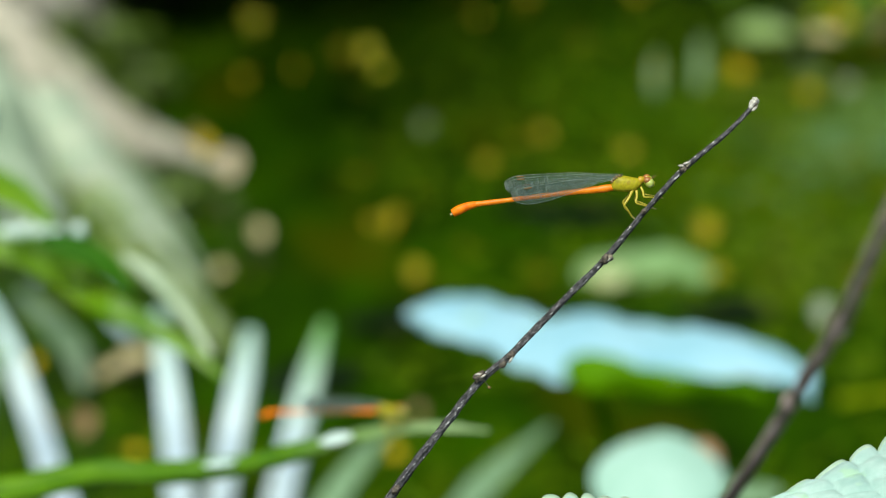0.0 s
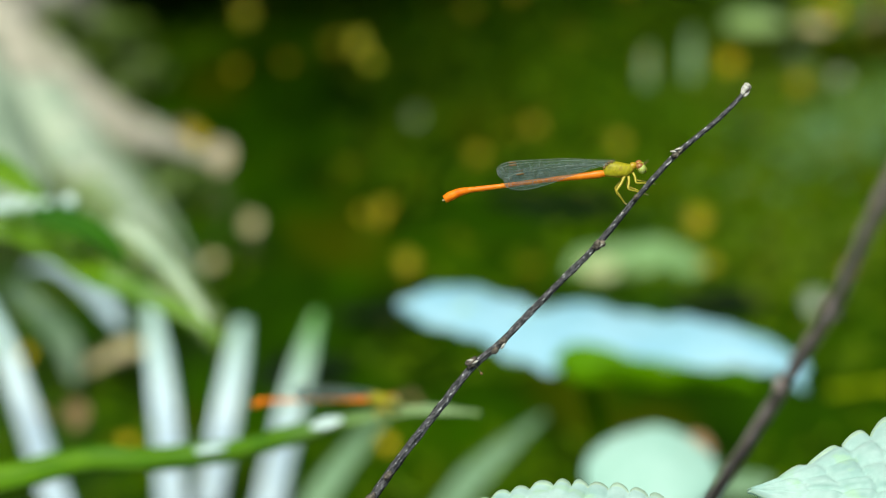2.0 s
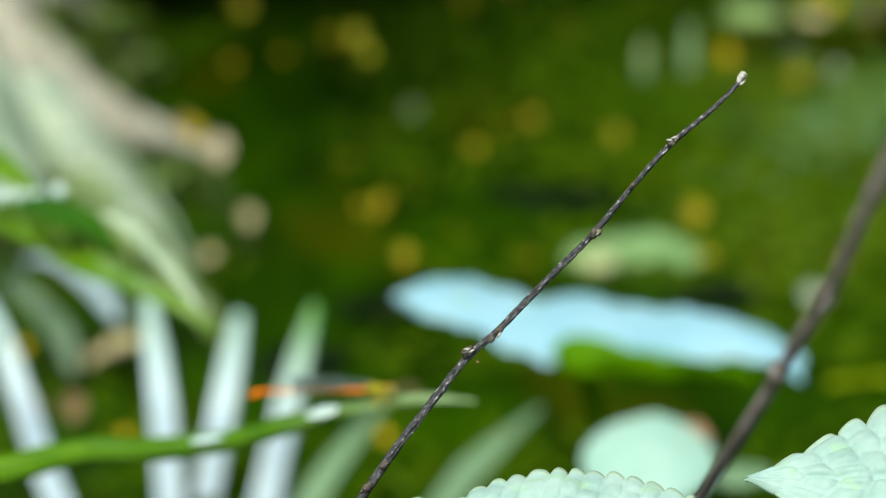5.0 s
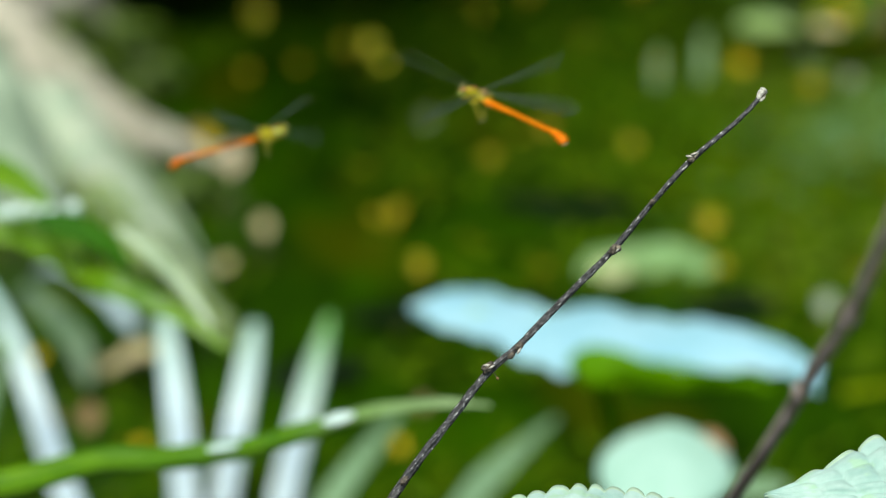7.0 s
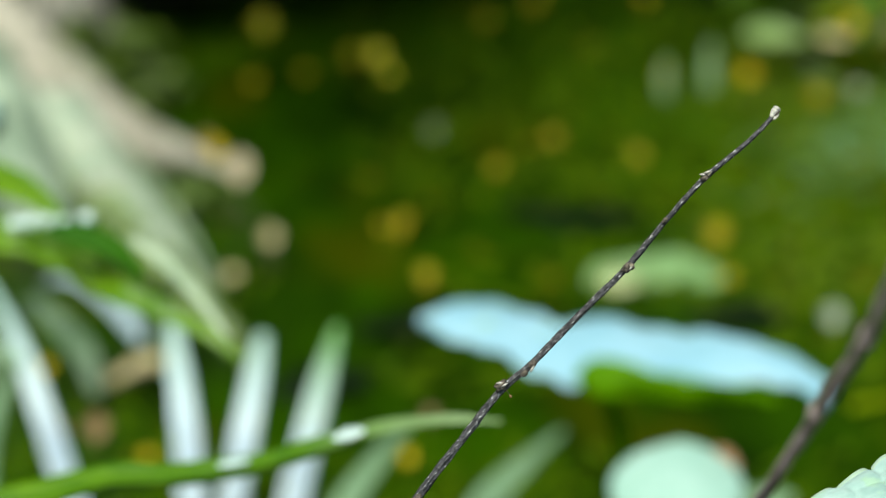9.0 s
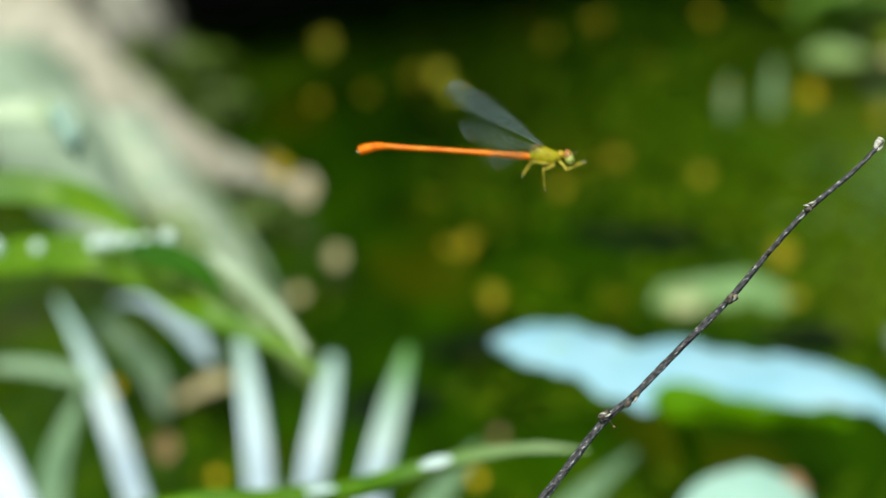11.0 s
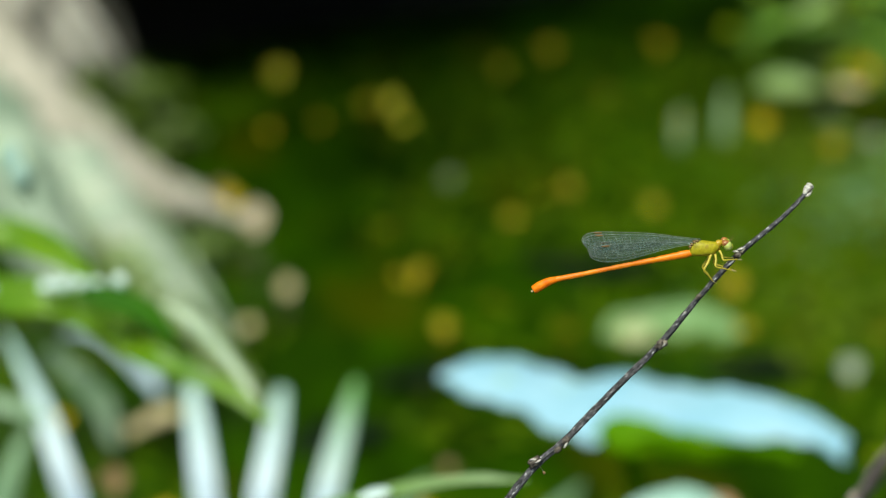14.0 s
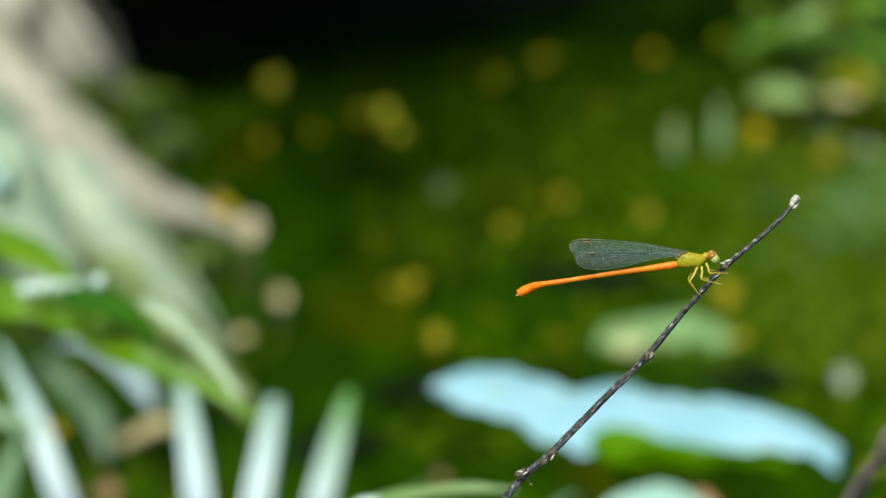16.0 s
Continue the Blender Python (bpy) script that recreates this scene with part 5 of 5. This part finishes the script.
def build_damselfly():
    mm = 0.001
    fly = holder("damselfly", Matrix.Identity(4), "orange-bodied damselfly with an olive thorax and clear wings", "damselfly", "damselflies")
    pts, rad = abdomen_profile()
    # abdomen with ringed segments
    bm = bmesh.new()
    path = smooth_path(pts[:8], rad[:8], 96)
    rings = []
    for k, (p, r) in enumerate(path):
        r = r * (1 - 0.10 * math.exp(-(((k % 12) - 6) / 0.8) ** 2))
        rings.append([bm.verts.new(p + Vector((0, math.cos(a) * r * 0.92, math.sin(a) * r))) for a in (2 * math.pi * j / 14 for j in range(14))])
    for a, b in zip(rings, rings[1:]):
        for j in range(14):
            bm.faces.new((a[j], a[(j + 1) % 14], b[(j + 1) % 14], b[j]))
    bm.faces.new(rings[0])
    bm.faces.new(rings[-1])
    part("abdomen", bm, M_ORANGE, fly, "bright orange ringed abdomen")
    tail = part("tail", tube(pts[6:], rad[6:], 20, 14), M_TAIL, fly, "swollen red-orange tail end")
    part("clasper", tube([(-30.7 * mm, 0.3 * mm, -5.6 * mm), (-31.3 * mm, 0.35 * mm, -5.85 * mm)], [0.22 * mm, 0.1 * mm], 4, 6), M_FOOT, tail)
    part("clasper", tube([(-30.7 * mm, -0.3 * mm, -5.6 * mm), (-31.3 * mm, -0.35 * mm, -5.85 * mm)], [0.22 * mm, 0.1 * mm], 4, 6), M_FOOT, tail)
    thorax = part("thorax", thorax_mesh(), M_THORAX, fly, "olive-green thorax with a keeled back")
    part("collar", tube([(2.2 * mm, 0, 0.35 * mm), (2.7 * mm, 0, 0.45 * mm), (3.2 * mm, 0, 0.5 * mm)], [0.62 * mm, 0.66 * mm, 0.45 * mm], 8, 12), M_COLLAR, fly, "yellow-brown collar")
    for x, z in ((-1.2, 1.12), (-1.75, 1.0), (-2.2, 0.65), (-2.5, 0.2)):
        part("wing_joint", ball((x * mm, 0, z * mm), (0.36 * mm, 0.7 * mm, 0.3 * mm), 0.6, 12), M_JOINT, thorax)
    head = part("head", ball((3.9 * mm, 0, 0.2 * mm), (0.8 * mm, 1.1 * mm, 0.9 * mm), 0.05, 18), M_HEAD, fly, "yellow-green head")
    part("face", ball((4.6 * mm, 0, -0.25 * mm), (0.55 * mm, 0.7 * mm, 0.6 * mm), 0.08, 14), M_HEAD, head)
    for s in (-1, 1):
        part("eye", ball((4.1 * mm, s * 1.2 * mm, 0.12 * mm), (0.78 * mm, 0.72 * mm, 0.85 * mm), 0, 18), M_EYE_LOW, head, "glossy pale green eye")
        part("eye_cap", ball((3.72 * mm, s * 1.12 * mm, 0.62 * mm), (0.72 * mm, 0.72 * mm, 0.62 * mm), 0, 16), M_EYE, head, "brown upper eye")
        part("antenna", tube([(4.5 * mm, s * 0.4 * mm, 0.7 * mm), (5.0 * mm, s * 0.6 * mm, 1.1 * mm), (5.3 * mm, s * 0.8 * mm, 1.4 * mm)], [0.08 * mm, 0.04 * mm, 0.02 * mm], 6, 5), M_JOINT, head)
        for hip, knee, foot, r in (((1.1, -1.3), (-0.4, -3.9), (1.15, -6.3), 0.24), ((1.8, -1.4), (1.7, -3.4), (4.6, -4.6), 0.22), ((2.6, -0.8), (3.1, -2.3), (5.8, -2.7), 0.2)):
            out = 1.6 if s < 0 else 1.0
            a = Vector((hip[0] * mm, s * 0.5 * mm, hip[1] * mm))
            b = Vector((knee[0] * mm, s * out * mm, knee[1] * mm))
            c = Vector((foot[0] * mm, s * 0.45 * mm, foot[1] * mm))
            origin = a.copy()
            a, b, c = a - origin, b - origin, c - origin
            leg = part("leg", tube([a, a.lerp(b, 0.5) + Vector((0.0001, 0, 0)), b, b.lerp(c, 0.5), c], [r * 1.2 * mm, r * mm, r * 0.85 * mm, r * 0.6 * mm, r * 0.45 * mm], 24, 8), M_LEG, fly)
            d = c + (c - b).normalized() * 0.5 * mm + Vector((0.0004, 0, -0.0001))
            leg.location = origin
            part("foot", tube([c, c.lerp(d, 0.5), d], [r * 0.45 * mm, r * 0.35 * mm, r * 0.15 * mm], 6, 6), M_FOOT, leg)
    fore, edges_f = wing_mesh(0.0211, 0.0033)
    hind, edges_h = wing_mesh(0.0188, 0.0031)
    for side in (1, -1):
        for kind, bm, edges in (("fore", fore, edges_f), ("hind", hind, edges_h)):
            wing = part("wing", bm.copy(), M_WING, fly, "clear net-veined wing")
            part("vein_net", vein_mesh(edges), M_VEIN, wing)
            k = 20 if kind == "fore" else 19
            x, a, b = edges[k]
            st = tube([(x - 0.0007, a - 0.0002, 0.00003), (x, a - 0.00022, 0.00003), (x + 0.0007, a - 0.0002, 0.00003)], [0.00008, 0.00018, 0.00008], 6, 6)
            part("wing_spot", st, M_STIGMA, wing, "small rust-brown wing spot")
            wing["side"], wing["pair"] = side, kind
            wing.matrix_basis = wing_pose(side, kind, *FOLDED[kind])
    fore.free()
    hind.free()
    return fly


def wing_pose(side, kind, lift, sweep):
    """Wing at lift degrees above level, swept back by sweep degrees."""
    e, b = radians(lift), radians(sweep)
    span = Vector((-math.sin(b) * math.sin(e), side * math.cos(e), math.cos(b) * math.sin(e)))
    lead = Vector((math.cos(b), 0, math.sin(b)))
    x, y, z = WING_BASE[kind]
    m = Matrix((span, lead, span.cross(lead))).transposed()
    out = m.to_4x4()
    out.translation = Vector((x, side * y, z))
    return out


build_setting()
build_tree()
build_bank_plants()
build_floating()
ROUND_LEAF = build_pond_leaves()
build_straps()
GRASS = build_grass()
ARCHES = build_arch()
build_twigs()
build_nettle()
FLY = build_damselfly()
FLY_2 = copy_thing(FLY, Matrix.Identity(4))
tagged(FLY_2, "second orange damselfly with an olive thorax, resting on grass, later flying")


# ---- what moves ----
# wing strokes: lift and sweep of the far fore, near fore, far hind and near hind wing
STROKES = {
    "raised": ((22, -2), (46, -67), (-50, -82), (-27, 39)), "landing": ((21, 10), (45, -78), (-62, -86), (-27, -60)), "swept": ((60, 70), (54, 57), (-42, -78), (-24, -83)),
    "trailing": ((69, 75), (62, 69), (-46, -77), (-32, -80)), "lowered": ((45, 62), (40, 40), (-30, -60), (-20, 10)), "start": ((36, 78), (35, 43), (-15, 59), (-9, 20)),
    "glide": ((59, 69), (30, -54), (-49, -80), (6, -29)), "spread": ((28, 4), (12, -36), (-22, -63), (-28, -52)), "level": ((40, 59), (-16, -83), (18, 75), (-37, -31)), "turning": ((39, 58), (25, 67), (-19, -71), (-34, -52)),
    "wide": ((15, 27), (20, -36), (-18, 33), (-12, 81)), "tilted": ((10, 66), (31, 8), (-10, 3), (13, -65)), "upright": ((19, 46), (14, -11), (-21, 73), (9, -89)),
}


def flap(fly, start, end, beats, cycle):
    """Wings folded outside start to end; within, a stroke for each tenth of a second: beats name some, the cycle fills the rest."""
    spot = {("fore", 1): 0, ("fore", -1): 1, ("hind", 1): 2, ("hind", -1): 3}

    def stroke(i):
        return STROKES[beats.get(i, cycle[i % len(cycle)])]
    for wing in [o for o in fly.children if o.name.startswith("wing") and "side" in o]:
        side, pair = wing["side"], wing["pair"]
        w = spot[(pair, side)]
        rows = []
        for k in range(484):
            t = k / FPS
            rest = Vector((FOLDED[pair][0], FOLDED[pair][1] + (9 if t < 6 else 0)))
            if t <= start or t >= end:
                if k % 6 == 0 or abs(t - start) < 0.05 or abs(t - end) < 0.05:
                    rows.append((t, wing_pose(side, pair, *rest)))
                continue
            i, f = divmod(k, 3)
            a, b = Vector(stroke(i)[w]), Vector(stroke(i + 1)[w])
            calm = beats.get(i + (f == 2), "") in ("swept", "trailing")
            beat = Vector((12, 40)) * (1 if pair == "fore" else -1) * (0.3 if calm else 0.9)
            now = (a, a + beat * (1 if i % 2 else -1), b + beat * (1 if i % 2 else -1))[f]
            now = now.lerp(rest, 1 - min(ease((t - start) / 0.1), ease((end - t) / 0.15)))
            rows.append((t, wing_pose(side, pair, *now)))
        walk(wing, rows)


def tuck(fly, rows):
    """Legs folded under the thorax by so many degrees: the fore pair forwards, the others back."""
    for leg in [o for o in fly.children if o.name.startswith("leg")]:
        at = leg.location.copy()
        share = 1.5 if at.x < 0.0015 else 1.4 if at.x < 0.0022 else -1.0
        walk(leg, [(t, pose(*at, 0, a * share, 0)) for t, a in rows])


def motions():
    walk(ROUND_LEAF, [
        (0.00, pose(0.07742, 1.46460, 0.08370)),
        (0.50, pose(0.07742, 1.46460, 0.08370)),
        (2.50, pose(0.07782, 1.46460, 0.08268)),
        (3.50, pose(0.07803, 1.46460, 0.08309)),
        (6.50, pose(0.07742, 1.46460, 0.08452)),
        (8.00, pose(0.07905, 1.46460, 0.08411)),
        (10.50, pose(0.07904, 1.46460, 0.08146)),
        (11.50, pose(0.07456, 1.46460, 0.08411)),
        (12.50, pose(0.07680, 1.46460, 0.08615)),
        (13.50, pose(0.07395, 1.46460, 0.08676)),
        (14.50, pose(0.07089, 1.46460, 0.08818)),
        (15.00, pose(0.07252, 1.46460, 0.08941)),
        (16.00, pose(0.06722, 1.46460, 0.09246)),
    ])
    walk(FLY, [
        (0.00, pose(0.03261, 0.73473, 0.34927, 0.00, 0.30, 1.88)),
        (2.50, pose(0.03261, 0.73473, 0.34927, 0.00, 0.30, 1.88)),
        (2.60, pose(0.03225, 0.73532, 0.35000, 0.00, 0.31, 1.76)),
        (2.70, pose(0.03077, 0.73573, 0.35161, 0.00, 4.98, 0.70)),
        (2.80, pose(0.02968, 0.74140, 0.35383, -0.00, 8.71, -0.14)),
        (3.00, pose(0.03021, 0.74744, 0.35758, -0.00, 13.65, -1.26)),
        (3.20, pose(0.03504, 0.75892, 0.35694, -0.00, 14.86, -16.73)),
        (3.30, pose(0.03942, 0.76378, 0.35502, -0.00, 17.44, -19.54)),
        (3.50, pose(0.05373, 0.76728, 0.35122, -0.00, 22.65, -12.32)),
        (3.70, pose(0.07267, 0.77214, 0.34689, -0.00, 19.22, -20.54)),
        (3.80, pose(0.08542, 0.77592, 0.34244, -0.00, 19.81, -17.34)),
        (4.00, pose(0.10449, 0.77534, 0.33948, -0.00, 17.44, -18.74)),
        (4.20, pose(0.12557, 0.77460, 0.33651, -0.00, 17.71, -18.82)),
        (4.80, pose(0.21000, 0.79000, 0.35000, 0.00, 10.00, -30.00)),
        (5.30, pose(0.23500, 0.82000, 0.36000, 0.00, 0.00, 40.00)),
        (5.80, pose(0.13500, 0.82800, 0.35200, 0.00, -2.00, 105.00)),
        (6.30, pose(0.05878, 0.82256, 0.34655, 0.00, -2.40, 122.96)),
        (6.50, pose(0.04247, 0.82312, 0.34871, 0.00, 1.66, 126.80)),
        (6.70, pose(0.02526, 0.82319, 0.35010, 0.00, 2.72, 123.41)),
        (7.00, pose(0.00560, 0.82240, 0.34722, 0.00, 1.80, 121.96)),
        (7.30, pose(-0.01174, 0.82092, 0.34091, 0.00, 1.29, 122.49)),
        (7.50, pose(-0.02698, 0.82091, 0.34015, 0.00, -3.02, 124.89)),
        (7.80, pose(-0.05463, 0.82008, 0.33815, 0.00, -3.19, 119.18)),
        (8.00, pose(-0.07124, 0.82072, 0.34105, 0.00, -3.65, 120.58)),
        (8.20, pose(-0.07878, 0.82139, 0.34470, 0.00, -7.85, 115.71)),
        (8.60, pose(-0.13500, 0.83000, 0.36000, 0.00, -5.00, 115.00)),
        (9.20, pose(-0.20000, 0.79000, 0.39000, 0.00, 0.00, 60.00)),
        (9.80, pose(-0.10000, 0.69000, 0.40000, 0.00, 4.00, 8.00)),
        (10.30, pose(-0.02383, 0.65582, 0.38896, 0.00, 4.33, 1.31)),
        (10.50, pose(-0.01399, 0.66074, 0.38822, 0.00, 2.95, 1.78)),
        (10.80, pose(-0.00551, 0.68394, 0.37755, 0.00, 9.19, 0.55)),
        (11.00, pose(-0.00454, 0.69733, 0.36881, 0.00, 11.07, 0.22)),
        (11.20, pose(-0.00247, 0.71684, 0.36447, 0.00, 7.71, 1.00)),
        (11.50, pose(0.00116, 0.73152, 0.36143, 0.00, 6.77, 1.22)),
        (11.80, pose(0.00912, 0.73129, 0.36036, 0.00, 8.42, 0.80)),
        (12.00, pose(0.01569, 0.73573, 0.35739, 0.00, 9.03, 0.61)),
        (12.20, pose(0.02201, 0.73508, 0.35486, 0.00, 10.75, 0.17)),
        (12.40, pose(0.02772, 0.73462, 0.35348, 0.00, 7.65, 0.76)),
        (12.50, pose(0.02984, 0.73447, 0.35315, 0.00, 4.23, 1.46)),
        (12.70, pose(0.03564, 0.73429, 0.35300, 0.00, 2.96, 1.67)),
        (13.00, pose(0.03662, 0.73419, 0.35371, 0.00, -2.72, 2.83)),
        (13.25, pose(0.03671, 0.73399, 0.35328, 0.00, -1.30, 2.52)),
        (13.50, pose(0.03671, 0.73399, 0.35328, 0.00, -0.10, 2.52)),
        (13.75, pose(0.03671, 0.73399, 0.35328, 0.00, -2.40, 2.52)),
        (14.00, pose(0.03671, 0.73399, 0.35328, 0.00, -3.80, 2.52)),
        (14.50, pose(0.03671, 0.73399, 0.35328, 0.00, -1.70, 2.52)),
        (15.00, pose(0.03671, 0.73399, 0.35328, 0.00, -1.60, 2.52)),
        (15.50, pose(0.03671, 0.73399, 0.35328, 0.00, -1.20, 2.52)),
        (16.00, pose(0.03671, 0.73399, 0.35328, 0.00, -1.00, 2.52)),
    ])
    walk(FLY_2, [
        (0.00, pose(-0.01395, 1.01645, 0.23395, 0.00, 6.64, 0.46)),
        (5.10, pose(-0.01395, 1.01645, 0.23395, 0.00, 6.64, 0.46)),
        (5.50, pose(-0.02000, 1.00000, 0.26000, 0.00, 0.00, -8.00)),
        (5.90, pose(-0.03400, 0.96000, 0.29000, 0.00, 2.00, -20.00)),
        (6.30, pose(-0.03849, 0.94603, 0.31661, -0.00, 0.51, -33.33)),
        (6.50, pose(-0.03367, 0.94552, 0.31375, -0.00, -1.75, -35.26)),
        (6.80, pose(-0.03677, 0.94569, 0.31300, -0.00, -7.96, -40.38)),
        (7.00, pose(-0.04172, 0.94606, 0.31566, -0.00, -11.45, -38.02)),
        (7.30, pose(-0.05204, 0.94757, 0.32260, -0.00, -12.89, -39.22)),
        (7.50, pose(-0.05859, 0.94735, 0.32253, -0.00, -9.49, -37.52)),
        (7.80, pose(-0.06995, 0.94790, 0.32733, -0.00, -8.35, -32.19)),
        (8.00, pose(-0.07954, 0.94943, 0.33453, -0.00, -1.47, -33.38)),
        (8.20, pose(-0.08750, 0.95233, 0.34812, -0.00, -0.36, -33.13)),
        (8.70, pose(-0.11500, 0.92000, 0.42000, 0.00, 5.00, -40.00)),
        (9.40, pose(-0.03000, 0.83000, 0.46000, 0.00, 8.00, -40.00)),
        (9.90, pose(0.03500, 0.75000, 0.42500, 0.00, 12.00, -34.00)),
        (10.30, pose(0.06264, 0.69465, 0.38776, -0.00, 13.09, -32.68)),
        (10.40, pose(0.06400, 0.68600, 0.39650, -0.00, 12.80, -33.30)),
        (10.55, pose(0.06550, 0.67000, 0.40150, -0.00, 12.20, -34.50)),
        (10.70, pose(0.06602, 0.65608, 0.39667, -0.00, 11.80, -35.32)),
        (10.80, pose(0.06672, 0.63641, 0.39961, -0.00, 11.95, -37.25)),
        (11.20, pose(0.05292, 0.54880, 0.42477, -0.00, 18.80, -28.97)),
        (11.50, pose(0.03723, 0.50593, 0.42776, -0.00, 19.36, -1.53)),
        (11.60, pose(0.03744, 0.49928, 0.42089, -0.00, 20.96, -1.91)),
        (11.70, pose(0.03838, 0.49816, 0.41583, -0.00, 22.02, -2.17)),
        (11.80, pose(0.04381, 0.49618, 0.40665, -0.00, 21.05, -1.97)),
        (12.00, pose(0.06199, 0.49466, 0.39928, -0.00, 21.95, -2.24)),
        (12.40, pose(0.13000, 0.50000, 0.38000, 0.00, 15.00, -8.00)),
        (13.20, pose(0.26000, 0.50000, 0.38000, 0.00, 5.00, -8.00)),
        (16.00, pose(0.27000, 0.50000, 0.38000, 0.00, 5.00, -8.00)),
    ])
    names = {"r": "raised", "l": "landing", "s": "swept", "t": "trailing", "o": "lowered", "b": "start", "g": "glide", "p": "spread", "q": "level", "u": "turning", "w": "wide", "x": "tilted", "y": "upright"}
    first = {26 + i: names[c] for i, c in enumerate("ssssbsrrggorssrrs")}
    first.update({63 + i: names[c] for i, c in enumerate("uuuupuppqqppqqpqqqp")})
    first.update({103 + i: names[c] for i, c in enumerate("rrttrrssrrssrrssrrssoollsslloss")})
    flap(FLY, 2.5, 13.4, first, ("swept", "raised", "raised", "swept"))
    flap(FLY_2, 5.2, 16.5, {63 + i: names[c] for i, c in enumerate("yyyywxwwwyyyxxwwwyx")}, ("wide", "wide", "tilted", "tilted"))
    tuck(FLY, ((0.0, 0), (2.6, 0), (2.8, 35), (3.1, 60), (10.6, 55), (11.2, 25), (12.0, 5), (12.5, 0), (16.0, 0)))
    tuck(FLY_2, ((0.0, 0), (5.1, 0), (5.3, 25), (5.6, 58), (16.0, 58)))
    base = GRASS.matrix_world.translation.copy()
    walk(GRASS, [(t, pose(base.x, base.y, base.z - low, 0, -a, 0)) for t, a, low in ((0.0, 0.0, 0.0), (1.5, 0.65, 0.0006), (3.5, 0.75, 0.001), (4.2, 0.8, 0.001), (6.3, 1.7, 0.002), (8.0, 2.1, 0.002), (10.3, 1.8, 0.003), (11.5, 1.9, 0.0022), (13.0, 2.2, 0.002), (16.0, 2.35, 0.0015))])
    for leaf, share in zip(ARCHES, (1.0, 0.8, 0.6)):
        base = leaf.matrix_world.translation.copy()
        walk(leaf, [(t, pose(base.x + dx * share, base.y, base.z, 0, -a * share, 0)) for t, a, dx in ((0.0, 0.0, 0.0), (1.5, 2.8, 0.002), (3.5, 3.6, 0.0), (4.2, 3.6, 0.0), (6.5, 3.1, -0.001), (8.0, 2.4, -0.002), (10.3, 4.6, 0.003), (11.5, 3.4, -0.001), (13.0, 2.0, 0.0), (14.5, 3.4, 0.003), (16.0, 4.6, 0.0))])


motions()
